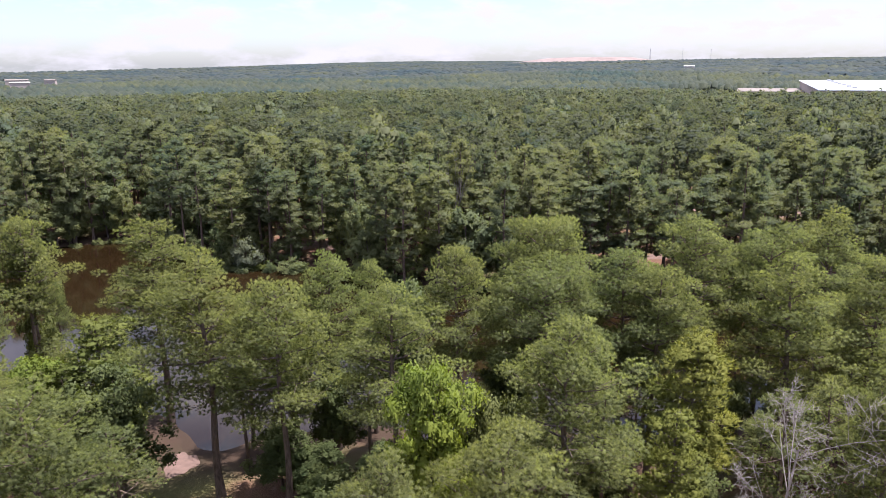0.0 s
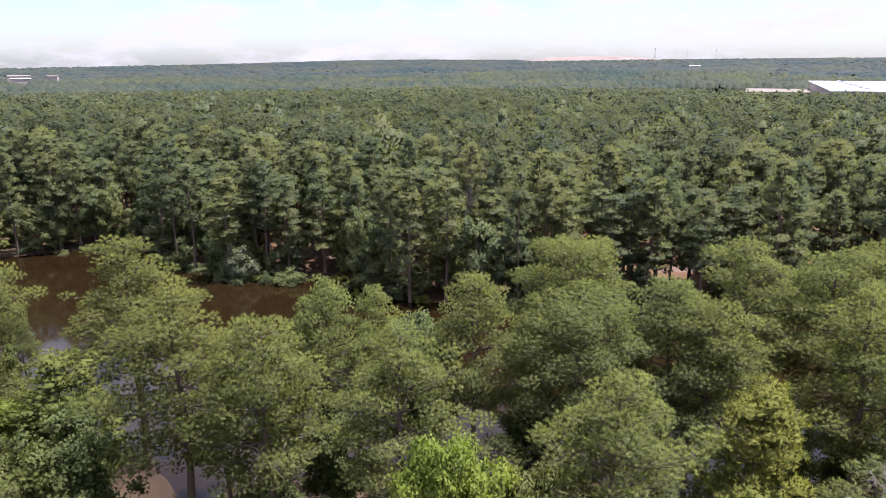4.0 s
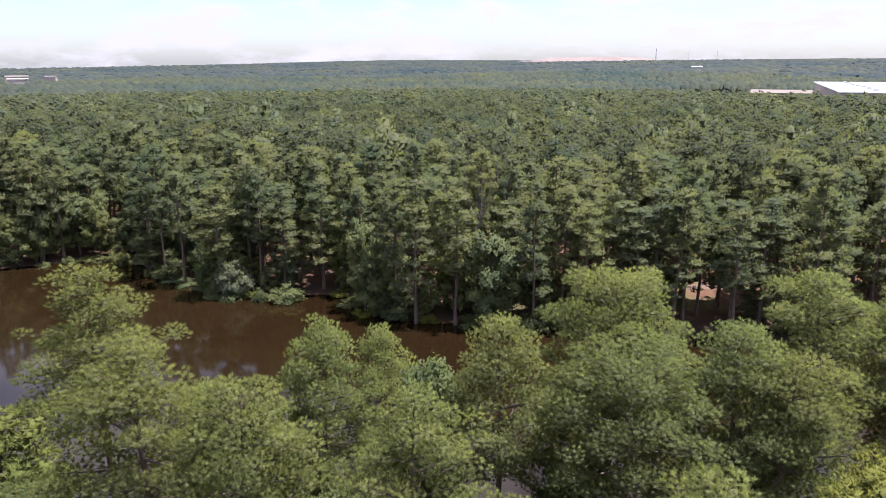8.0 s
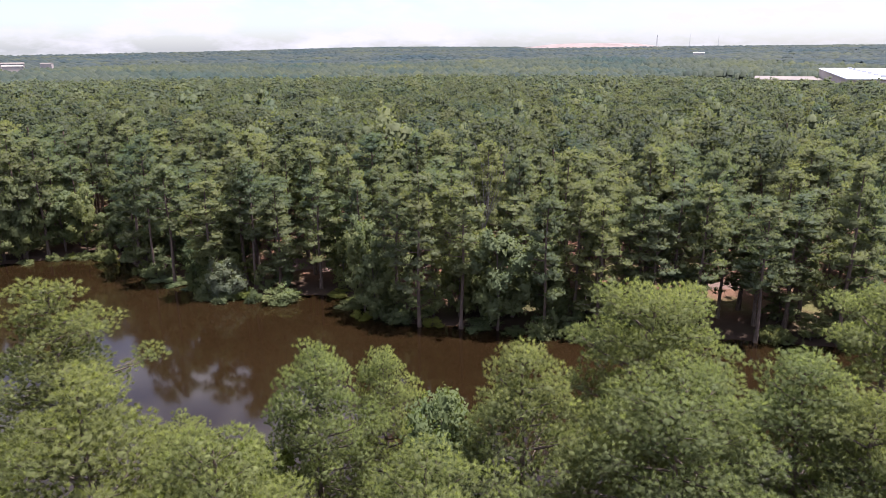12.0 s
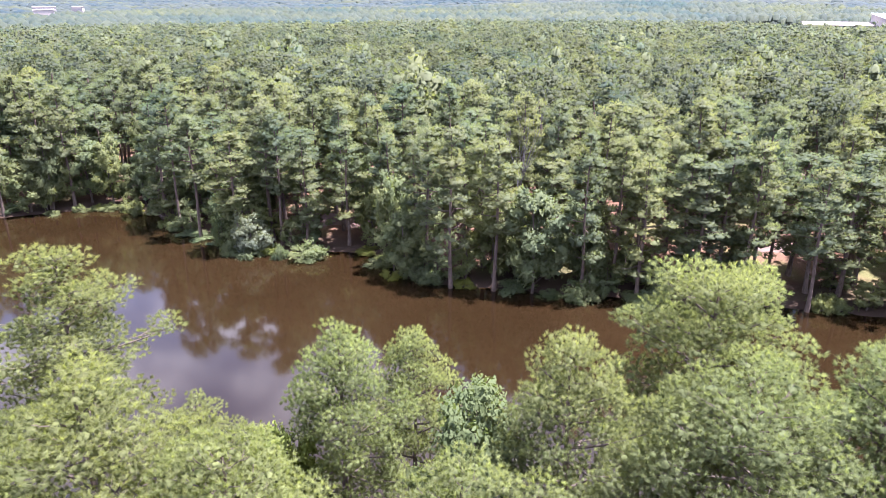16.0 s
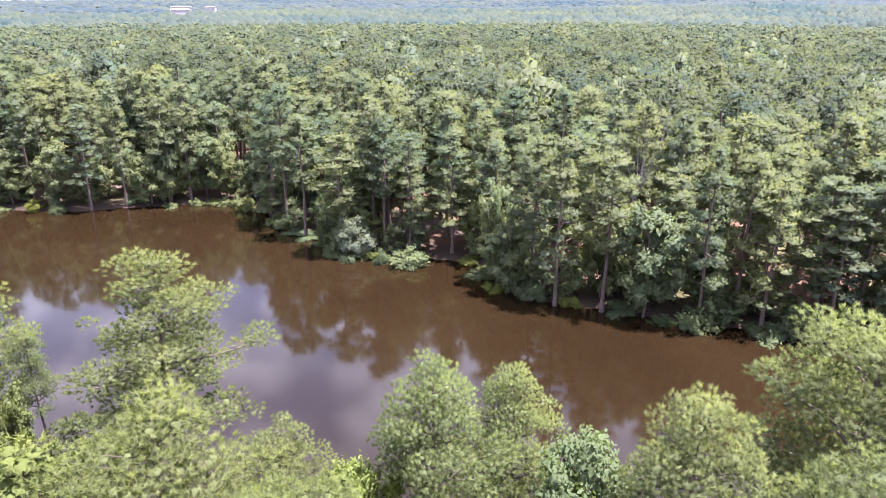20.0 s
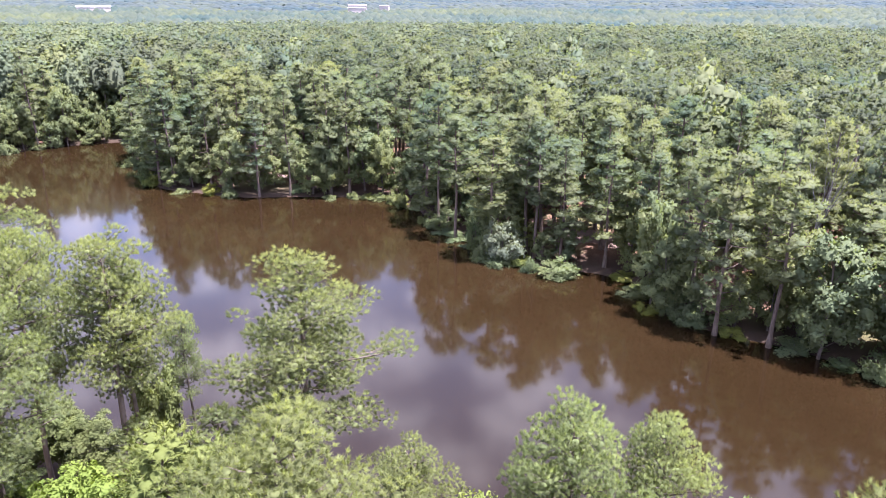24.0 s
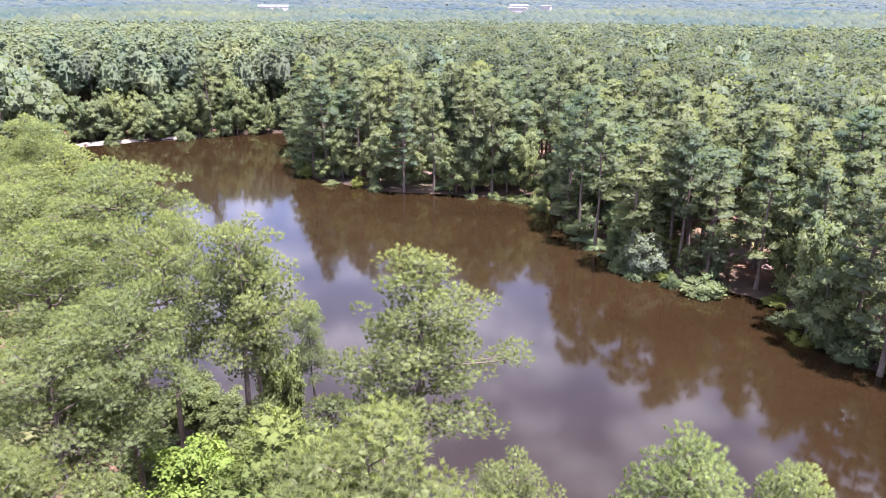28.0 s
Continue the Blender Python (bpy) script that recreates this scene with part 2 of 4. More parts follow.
def box_mesh(name, size, mat, bevel=0.05):
    bm = bmesh.new()
    bmesh.ops.create_cube(bm, size=1)
    bmesh.ops.scale(bm, vec=size, verts=bm.verts)
    bmesh.ops.translate(bm, vec=(0, 0, size[2] / 2), verts=bm.verts)
    if bevel:
        bmesh.ops.bevel(bm, geom=bm.edges[:], offset=bevel, segments=1, affect="EDGES")
    me = bpy.data.meshes.new(name)
    bm.to_mesh(me)
    bm.free()
    me.materials.append(mat)
    return me


def tube(points, radii, sides):
    """Corners and four-sided faces of a tapering tube along points."""
    pts = np.asarray(points, float)
    ring = np.linspace(0, 2 * np.pi, sides, endpoint=False)
    way = np.gradient(pts, axis=0)
    way /= np.linalg.norm(way, axis=1, keepdims=True) + 1e-9
    ref = np.where(np.abs(way[:, 2:]) > 0.9, [[1.0, 0, 0]], [[0, 0, 1.0]])
    a = np.cross(way, ref)
    a /= np.linalg.norm(a, axis=1, keepdims=True) + 1e-9
    b = np.cross(way, a)
    v = pts[:, None] + np.asarray(radii)[:, None, None] * (np.cos(ring)[None, :, None] * a[:, None] + np.sin(ring)[None, :, None] * b[:, None])
    f = [(i * sides + j, i * sides + (j + 1) % sides, (i + 1) * sides + (j + 1) % sides, (i + 1) * sides + j) for i in range(len(pts) - 1) for j in range(sides)]
    return v.reshape(-1, 3), np.array(f)


def joined(pieces):
    vs, fs, k = [], [], 0
    for v, f in pieces:
        vs.append(v)
        fs.append(f + k)
        k += len(v)
    return np.concatenate(vs), np.concatenate(fs)


def unit(v):
    return v / (np.linalg.norm(v, axis=-1, keepdims=True) + 1e-9)


def blades(rng, centres, ways, count, length, width, spread, loose, facing, own=0.6):
    """Tufts of pointed blades that fan out round a way: corners, triangles, and the way each corner faces."""
    n = len(centres) * count
    c, w = np.repeat(centres, count, 0), np.repeat(ways, count, 0)
    d = unit(w + spread * rng.normal(size=(n, 3)))
    side = unit(np.cross(d, rng.normal(size=(n, 3))))
    ln = length * rng.uniform(0.7, 1.2, (n, 1))
    base = c - d * ln * 0.15 + loose * length * rng.normal(size=(n, 3))
    v = np.stack([base + side * width / 2, base - side * width / 2, base + d * ln], 1).reshape(-1, 3)
    g = np.repeat(facing, count, 0)
    normals = np.stack([unit(g + 0.4 * own * d + 0.35 * side), unit(g + 0.4 * own * d - 0.35 * side), unit(g + own * d)], 1).reshape(-1, 3)
    return v, outward(v, np.arange(3 * n).reshape(-1, 3), normals), normals


def leaves(rng, centres, ways, count, size, scatter, facing):
    """Loose leaves, each a folded diamond of two triangles, round each centre."""
    n = len(centres) * count
    c = np.repeat(centres, count, 0) + scatter * rng.normal(size=(n, 3))
    w = np.repeat(ways, count, 0)
    up = unit(w + 0.6 * rng.normal(size=(n, 3)))
    a = unit(np.cross(up, rng.normal(size=(n, 3))))
    b = np.cross(up, a)
    s = size * rng.uniform(0.7, 1.3, (n, 1))
    v = np.stack([c - a * s * 0.6, c + b * s * 0.38 + up * s * 0.08, c + a * s * 0.6, c - b * s * 0.38 + up * s * 0.08], 1).reshape(-1, 3)
    normals = np.repeat(unit(np.repeat(facing, count, 0) + 0.3 * up), 4, 0)
    i = np.arange(n)[:, None] * 4
    return v, outward(v, np.concatenate([i + [0, 1, 2], i + [0, 2, 3]], 0), normals), normals


def shell(rng, count, low=1.62):
    """Even, jittered ways out of a lump, none straight down."""
    k = np.arange(count) + rng.uniform(0.2, 0.8, count)
    z = 1 - low * k / count
    a = k * 2.39996 + rng.uniform(0, 6.28)
    r = np.sqrt(np.maximum(0.02, 1 - z * z))
    return unit(np.stack([r * np.cos(a), r * np.sin(a), z], 1) + 0.16 * rng.normal(size=(count, 3)))


def ico(level):
    """A ball of triangles round the origin: corners and faces."""
    bm = bmesh.new()
    bmesh.ops.create_icosphere(bm, subdivisions=level, radius=1.0)
    v, f = np.array([x.co[:] for x in bm.verts]), np.array([[x.index for x in q.verts] for q in bm.faces])
    bm.free()
    return v, f


OCTA = (np.array([(1, 0, 0), (-1, 0, 0), (0, 1, 0), (0, -1, 0), (0, 0, 1), (0, 0, -1)], float),
        np.array([(0, 2, 4), (2, 1, 4), (1, 3, 4), (3, 0, 4), (2, 0, 5), (1, 2, 5), (3, 1, 5), (0, 3, 5)]))
BALLS = (OCTA, ico(1), ico(2))


def cushions(rng, centres, radii, flat, level, rough, facing):
    """Uneven, flattened lumps of leafage, each turned its own way."""
    v, f = BALLS[level]
    n = len(centres)
    a = rng.uniform(0, 6.28, (n, 1))
    q = np.stack([v[:, 0] * np.cos(a) - v[:, 1] * np.sin(a), v[:, 0] * np.sin(a) + v[:, 1] * np.cos(a), np.broadcast_to(v[:, 2], (n, len(v)))], -1)
    reach = rng.uniform(1 - rough, 1 + rough, (n, len(v), 1))
    p = centres[:, None] + q * reach * radii[:, None, None] * np.array([1, 1, flat])
    normals = unit(0.8 * q + 0.9 * facing[:, None] + 0.12 * rng.normal(size=(n, len(v), 3)))
    faces = (f[None] + (np.arange(n) * len(v))[:, None, None]).reshape(-1, 3)
    return p.reshape(-1, 3), faces, normals.reshape(-1, 3)


def leafage(pieces):
    vs, fs, ns, k = [], [], [], 0
    for v, f, n in pieces:
        vs.append(v)
        fs.append(f + k)
        ns.append(n)
        k += len(v)
    return np.concatenate(vs), np.concatenate(fs), np.concatenate(ns)


# ------------------------------------------------------------------ trees
def thinned(rng, spots, gap):
    """The indices of those spots that keep a gap from one another."""
    cells, kept = {}, []
    for i in rng.permutation(len(spots)):
        x, y, z = spots[i]
        cx, cy, cz = int(x // gap), int(y // gap), int(z // gap)
        free = True
        for dx in (-1, 0, 1):
            for dy in (-1, 0, 1):
                for dz in (-1, 0, 1):
                    for q in cells.get((cx + dx, cy + dy, cz + dz), ()):
                        if (q[0] - x) ** 2 + (q[1] - y) ** 2 + (q[2] - z) ** 2 < gap * gap:
                            free = False
        if free:
            cells.setdefault((cx, cy, cz), []).append((x, y, z))
            kept.append(i)
    return np.array(kept)


def pine_parts(seed, height=24.0, radius=5.0, deep=0.5, limbs=36, clumps=4, gap=0.31, count=28, length=0.3, width=0.031, sides=9, dome=0.6, lobe=1.0, flat=0.66, heart=0.2, knob=0.0, fan=0.75, level=1, ragged=0.2, apart=1.0):
    """A tall pine: a bare straight trunk, limbs that sweep up, and round tufts of needles set apart from each other over the limbs' outer halves."""
    rng = np.random.default_rng(seed)
    z0 = height * (1 - deep)
    bend = rng.normal(0, 0.012, 2)
    zs = np.linspace(0, height * 0.97, 9)
    lean = np.stack([bend[0] * zs + 0.12 * np.sin(zs * 0.4 + seed), bend[1] * zs + 0.12 * np.cos(zs * 0.33 + seed), zs], 1)
    thick = 0.012 * height * (1 - zs / height) ** 0.75 + 0.03
    thick[0] *= 1.35
    trunk = tube(lean, thick, sides)
    wood, spots, ways, hearts, sizes = [], [], [], [], []

    def clump(c, size):
        hearts.append(c - [0, 0, 0.2 * size])
        sizes.append(size)
        n = int(14 * (size / gap) ** 2) + 8
        d = shell(rng, n, 1.25)
        spots.append(c + d * np.array([size, size, size * flat]) * rng.uniform(0.4, 1.08, (n, 1)))
        ways.append(unit(0.75 * d + [0, 0, 0.7]))

    for i in range(limbs):
        u = (i + rng.uniform(0, 0.8)) / limbs
        z = z0 + u * (height - z0) * 0.93
        out = radius * ((1 - u ** 1.6) ** dome * (0.6 + 0.4 * min(1, u * 3)) + 0.05) * rng.uniform(1 - 1.6 * ragged, 1 + 0.5 * ragged)
        az = i * 2.4 + rng.uniform(-0.5, 0.5)
        rise = (0.10 + 0.75 * u ** 1.5) * out + rng.uniform(-0.6, 0.6)
        s = np.linspace(0, 1, 5)[:, None]
        root = np.array([np.interp(z, zs, lean[:, 0]), np.interp(z, zs, lean[:, 1]), z])
        tip = root + [out * math.cos(az), out * math.sin(az), rise]
        sag = np.array([0, 0, -0.10 * out * (1 - u)])
        line = root + (tip - root) * s + sag * (4 * s * (1 - s)) + rng.normal(0, 0.06, (5, 3)) * s
        r0 = 0.035 + 0.022 * out * (1 - 0.5 * u)
        own = [tube(line, r0 * np.linspace(1, 0.2, 5), 5)] if sides > 5 else []
        for k in range(clumps):
            size = rng.uniform(0.7, 1.3) * (0.42 + 0.12 * radius) * lobe
            for attempt in range(4):
                along = 1.0 if k == 0 and attempt < 2 else rng.uniform(0.6, 1.0) if k < 3 else rng.uniform(0.3, 0.75)
                c = root + (tip - root) * along + sag * (4 * along * (1 - along))
                c = c + np.array([-math.sin(az), math.cos(az), 0.1]) * rng.normal(0, 0.26 * out * along ** 0.5 + 0.15)
                c[2] += rng.uniform(-0.35, 0.45)
                if not hearts or (((np.array(hearts) - c) / [1, 1, flat]) ** 2).sum(1).min() > (apart * size) ** 2:
                    break
            else:
                continue
            if sides > 7:
                start = root + (tip - root) * max(0.2, along - 0.3)
                own.append(tube(np.array([start, (start + c) / 2 + [0, 0, -0.05], c]), [0.03, 0.022, 0.01], 4))
            clump(c, size)
        if own:
            wood.append(joined(own))
    for k in range(3):
        clump(np.array([*lean[-1, :2], height - 0.5]) + rng.normal(0, 0.3, 3) * [1, 1, 0.5], 0.6 * lobe + 0.1)
    spots, ways, hearts, sizes = np.concatenate(spots), np.concatenate(ways), np.array(hearts), np.array(sizes)
    inside = np.min([((spots - h) ** 2 / (s * np.array([1, 1, flat])) ** 2).sum(1) for h, s in zip(hearts, sizes)], 0)
    open_to_air = inside > 0.12
    spots, ways = spots[open_to_air], ways[open_to_air]
    keep = thinned(rng, spots, gap)
    spots, ways = spots[keep], ways[keep]

    def facing(p):
        return unit(np.stack([p[:, 0] / radius, p[:, 1] / radius, np.full(len(p), 0.85)], 1))

    pieces = [cushions(rng, hearts, sizes * heart, flat, level, 0.2, facing(hearts))]
    if knob:
        pieces.append(cushions(rng, spots, knob * rng.uniform(0.8, 1.25, len(spots)), 1.0, 0, 0.22, 0.6 * unit(ways + facing(spots))))
    if count:
        pieces.append(blades(rng, spots, ways, count, length, width, fan, 0.1 if sides > 7 else 0.18, unit(ways + (0.35 if sides > 7 else 0.8) * facing(spots)), 0.85 if sides > 7 else 0.4))
    return trunk, wood, leafage(pieces)


def broad_parts(seed, height=14.0, radius=3.4, low=0.25, limbs=16, clumps=4, tufts=12, count=8, size=0.3, sides=8, level=1, knob=0.0, heart=0.55, fat=1.0):
    """A broad-leaved tree: a forking trunk and a rounded, uneven crown of leaf sprays with gaps."""
    rng = np.random.default_rng(seed)
    zs = np.linspace(0, height * 0.85, 7)
    lean = np.stack([0.25 * np.sin(zs * 0.3 + seed), 0.25 * np.cos(zs * 0.27 + 2 * seed), zs], 1)
    lean[:, :2] -= lean[0, :2]
    trunk = tube(lean, 0.016 * height * (1 - zs / height) ** 0.8 + 0.02, sides)
    wood, spots, ways, hearts, sizes = [], [], [], [], []
    mid = height * (low + 1) / 2
    half = height * (1 - low) / 2
    for i in range(limbs):
        v = -0.8 + 1.75 * (i + rng.uniform(0, 1)) / limbs
        az = i * 2.4 + rng.uniform(-0.6, 0.6)
        ring = max(0.0, 1 - abs(v) ** 2.2) ** 0.5 * rng.uniform(0.7, 1.15)
        tip = np.array([radius * ring * math.cos(az), radius * ring * math.sin(az), mid + half * v * rng.uniform(0.9, 1.05)])
        root = np.array([0, 0, max(height * low * 0.8, tip[2] - radius * 0.9)])
        root[:2] = [np.interp(root[2], zs, lean[:, 0]), np.interp(root[2], zs, lean[:, 1])]
        tip[:2] += root[:2]
        s = np.linspace(0, 1, 4)[:, None]
        if sides > 5:
            wood.append(tube(root + (tip - root) * s + [0, 0, 0.25] * np.sin(s * 3), 0.055 * np.linspace(1, 0.25, 4), 5))
        for k in range(clumps):
            along = 1.0 if k == 0 else rng.uniform(0.45, 1.05)
            c = root + (tip - root) * along + rng.normal(0, 0.22 * radius, 3) * [1, 1, 0.7]
            r = rng.uniform(0.7, 1.2) * (0.3 + 0.16 * radius) * fat
            hearts.append(c)
            sizes.append(r)
            d = shell(rng, tufts)
            spots.append(c + d * r * np.array([1, 1, 0.8]) * rng.uniform(0.8, 1.05, (tufts, 1)))
            ways.append(unit(d + [0, 0, 0.7]))
    spots, ways, hearts, sizes = np.concatenate(spots), np.concatenate(ways), np.array(hearts), np.array(sizes)

    def facing(p):
        return unit(np.stack([p[:, 0] / radius, p[:, 1] / radius, 0.45 + (p[:, 2] - mid) / half], 1) + [0, 0, 0.2])

    pieces = [cushions(rng, hearts, sizes * heart, 0.8, level, 0.22, facing(hearts))]
    if knob:
        pieces.append(cushions(rng, spots, knob * rng.uniform(0.75, 1.25, len(spots)), 0.85, 0, 0.25, unit(ways + facing(spots))))
    if count:
        pieces.append(leaves(rng, spots, ways, count, size, size * 0.75, unit(ways + facing(spots))))
    return trunk, wood, leafage(pieces)


def bare_parts(seed, height, spread, depth=4, first=0.25, fork=3):
    """A dead tree: pale bare limbs that fork down to twigs."""
    rng = np.random.default_rng(seed)
    pieces = []

    def grow(root, way, length, thick, level):
        s = np.linspace(0, 1, 4)[:, None]
        bow = rng.normal(0, 0.10 * length, 3)
        line = root + way * length * s + bow * s * s
        pieces.append(tube(line, thick * np.linspace(1, 0.5, 4), 5 if level < 2 else 3))
        if level >= depth:
            return
        for k in range(fork + (level == 0) * 4):
            a = rng.uniform(first if level == 0 else 0.3, 1.0)
            p = root + way * length * a + bow * a * a
            d = unit(way * rng.uniform(0.5, 1.0) + spread * rng.normal(size=3) + [0, 0, 0.18])
            grow(p, d, length * rng.uniform(0.38, 0.62), max(0.013, thick * (1 - 0.5 * a) * 0.6), level + 1)

    grow(np.zeros(3), unit(np.array([0.05, 0.03, 1.0])), height * 0.62, 0.006 * height + 0.02, 0)
    v, f = joined(pieces)
    v[:, 2] *= height / np.quantile(v[:, 2], 0.985)
    return v, f


class Kind:
    """One grown tree that several trees share the meshes of. Near trees have every limb as a part; on others the limbs belong to the trunk."""

    def __init__(self, name, parts, leaf, wood=BARK, near=False):
        trunk, limbs, (v, f, n) = parts
        self.height, self.radius, self.name = float(np.quantile(v[:, 2], 0.9995)), float(np.quantile(np.hypot(v[:, 0], v[:, 1]), 0.95)), name
        if limbs and not near:
            trunk = joined([trunk, *limbs])
        self.trunk = tri_mesh(name + "_trunk", *trunk, wood, True)
        self.limbs = [tri_mesh(name + "_limb", *limb, TWIG, True) for limb in limbs] if near else []
        self.crown = tri_mesh(name + "_crown", v, f, leaf, normals=n)


def plant(kind, x, y, top, radius, turn, label, group, category="tree"):
    """One tree on the ground at x, y, whose top stands at the height top over the water."""
    z = float(land(x, y)) - 0.12
    root = new(kind.name)
    tall = (top - z) / kind.height
    root.matrix_world = Matrix.LocRotScale((x, y, z), Euler((0, 0, turn)), (radius / kind.radius, radius / kind.radius, tall))
    tagged(root, label, category, group)
    part("trunk", kind.trunk, root)
    for limb in kind.limbs:
        part("limb", limb, root)
    part("crown", kind.crown, root)
    return root


# ------------------------------------------------------------------ the lie of the land
POND = [(-195, 136), (-183, 159), (-170, 179), (-160, 181), (-147, 167), (-128, 152), (-113, 147.5), (-94, 153), (-77, 161), (-69, 160), (-62, 154),
        (-54, 147), (-46, 142), (-41, 137.5), (-32, 137), (-22, 138.5), (-17.5, 132), (-11, 126), (1, 123.5), (13, 121.5), (23, 120), (40, 119), (47, 117),
        (70, 117), (95, 112), (105, 98), (92, 82), (70, 76), (45, 72), (30, 72), (20, 69), (11, 73), (0, 71), (-9, 73.5), (-20, 71), (-27, 68.5), (-32, 76),
        (-46, 79), (-56, 77), (-66, 74), (-80, 77), (-110, 92), (-150, 110), (-185, 122)]


def shore_line():
    p = np.array(POND, float)
    out = []
    for i in range(len(p)):
        a, b, c, d = p[i - 1], p[i], p[(i + 1) % len(p)], p[(i + 2) % len(p)]
        for t in (0, 0.25, 0.5, 0.75):
            out.append(0.5 * (2 * b + (c - a) * t + (2 * a - 5 * b + 4 * c - d) * t * t + (3 * b - a - 3 * c + d) * t ** 3))
    out = np.array(out)
    k = np.arange(len(out))
    return out + 0.5 * np.stack([np.sin(k * 1.7) + np.sin(k * 0.63), np.cos(k * 1.3) + np.sin(k * 0.81 + 1)], 1)


SHORE = shore_line()


def from_shore(x, y):
    """Metres from the pond's edge: positive on land, negative in the water."""
    q = np.stack([np.ravel(x), np.ravel(y)], 1).astype(float)
    best, inside = np.full(len(q), 1e9), np.zeros(len(q), bool)
    for a, b in zip(SHORE, np.roll(SHORE, -1, 0)):
        e = b - a
        t = np.clip(((q - a) @ e) / (e @ e), 0, 1)
        best = np.minimum(best, np.hypot(*(q - a - t[:, None] * e).T))
        cross = (a[1] > q[:, 1]) != (b[1] > q[:, 1])
        inside ^= cross & (q[:, 0] < e[0] * (q[:, 1] - a[1]) / (e[1] if abs(e[1]) > 1e-9 else 1e-9) + a[0])
    return np.where(inside, -best, best).reshape(np.shape(x))


def step(a, b, v):
    t = np.clip((v - a) / (b - a), 0, 1)
    return t * t * (3 - 2 * t)


def land(x, y, shore=None):
    """Height of the ground over the pond's level."""
    x, y = np.asarray(x, float), np.asarray(y, float)
    d = from_shore(x, y) if shore is None else shore
    d = d - 1.4 * step(100, 116, y)
    far = np.hypot(x, y - 30)
    bear = np.arctan2(-x, y - 30)
    z = np.where(d < 0, np.maximum(-1.4, 0.35 * d), 0.0) + 0.45 * step(0, 1.5, d) + 1.5 * step(2, 22, d)
    z = z + np.where(d > 0, 0.18 * np.sin(x * 0.31 + 1.3 * np.sin(y * 0.17)) * np.cos(y * 0.27) * step(1, 8, d), 0)
    z = z + 13 * np.exp(-((x - 385) ** 2 + (y - 845) ** 2) / 90.0 ** 2)
    z = z + 1.5 * step(60, 200, d) - 11.0 * step(230, 620, far)
    roll = 4 * np.sin(bear * 5 + 0.7 + far * 0.0015) + 3 * np.sin(bear * 11 + far * 0.003) + 3 * np.sin(far * 0.006 + bear * 3)
    rise = 36 - 38 * step(0.0, 0.55, bear) + 12 * step(-0.05, -0.55, bear)
    z = z + roll * step(500, 1400, far) + rise * step(1000, 4600, far)
    return z


# ------------------------------------------------------------------ ground and water
def polar(radii, angles, centre):
    r, a = np.meshgrid(radii, angles, indexing="ij")
    return centre[0] - r * np.sin(a), centre[1] + r * np.cos(a)


def ring_faces(n, m, closed):
    i, j = np.meshgrid(np.arange(n - 1), np.arange(m if closed else m - 1), indexing="ij")
    k = (j + 1) % m
    return np.stack([i * m + j, (i + 1) * m + j, (i + 1) * m + k, i * m + k], -1).reshape(-1, 4)


def build_ground():
    radii = np.concatenate([np.linspace(0.5, 190, 150), np.geomspace(193, 4950, 70)])
    angles = np.linspace(0, 2 * np.pi, 420, endpoint=False)
    x, y = polar(radii, angles, (-35, 112))
    v = np.stack([x, y, land(x, y)], -1).reshape(-1, 3)
    ob = new("ground", tri_mesh("ground", v, ring_faces(len(radii), len(angles), True), GROUND, True))
    tagged(ob, "red-brown forest floor of pine straw with bare pinkish earth", "ground", kind="structure")


def build_water():
    x0, x1, y0, y1 = SHORE[:, 0].min() - 3, SHORE[:, 0].max() + 3, SHORE[:, 1].min() - 3, SHORE[:, 1].max() + 3
    gx, gy = np.meshgrid(np.linspace(x0, x1, 60), np.linspace(y0, y1, 30), indexing="ij")
    v = np.stack([gx, gy, 0 * gx], -1).reshape(-1, 3)
    ob = new("water", tri_mesh("water", v, ring_faces(60, 30, False)[:, ::-1].copy(), WATER, True))
    tagged(ob, "still muddy brown pond water that mirrors trees and sky", "water", kind="structure")


build_ground()
build_water()

# ------------------------------------------------------------------ grown kinds, shared by the single trees
HERO = [Kind("pine_tree", pine_parts(11 + k, deep=0.52 + 0.05 * (k % 4), limbs=34 + 3 * (k % 3), dome=0.7 + 0.12 * (k % 3), ragged=0.2 + 0.06 * (k % 2)), PINE, near=True) for k in range(5)]
LIGHT = [Kind("pine_tree", pine_parts(61 + k, deep=0.56, limbs=36, dome=0.72, ragged=0.18), PINE_LIGHT, near=True) for k in range(2)]
ROUND = Kind("pine_tree", pine_parts(27, deep=0.52, limbs=44, dome=0.45, ragged=0.07, lobe=1.1), PINE, near=True)
OPEN = Kind("pine_tree", pine_parts(36, deep=0.52, limbs=30, clumps=6, dome=0.7, lobe=0.9, flat=0.6, ragged=0.34, apart=0.95), PINE, near=True)
UMBRELLA = Kind("pine_tree", pine_parts(39, deep=0.4, limbs=34, dome=0.4, lobe=1.0, ragged=0.2), PINE, near=True)
HERO_TALL = [Kind("pine_tree", pine_parts(31 + k, radius=3.8, deep=0.38, limbs=26, dome=0.6, clumps=5, lobe=0.95, ragged=0.3), PINE, near=True) for k in range(2)]
UNDER = [Kind("pine_tree", pine_parts(41 + k, radius=4.0, deep=0.62, limbs=24, clumps=3, gap=0.36, count=14, length=0.4, width=0.06, knob=0.0, dome=0.7, level=0, heart=0.4), PINE) for k in range(3)]
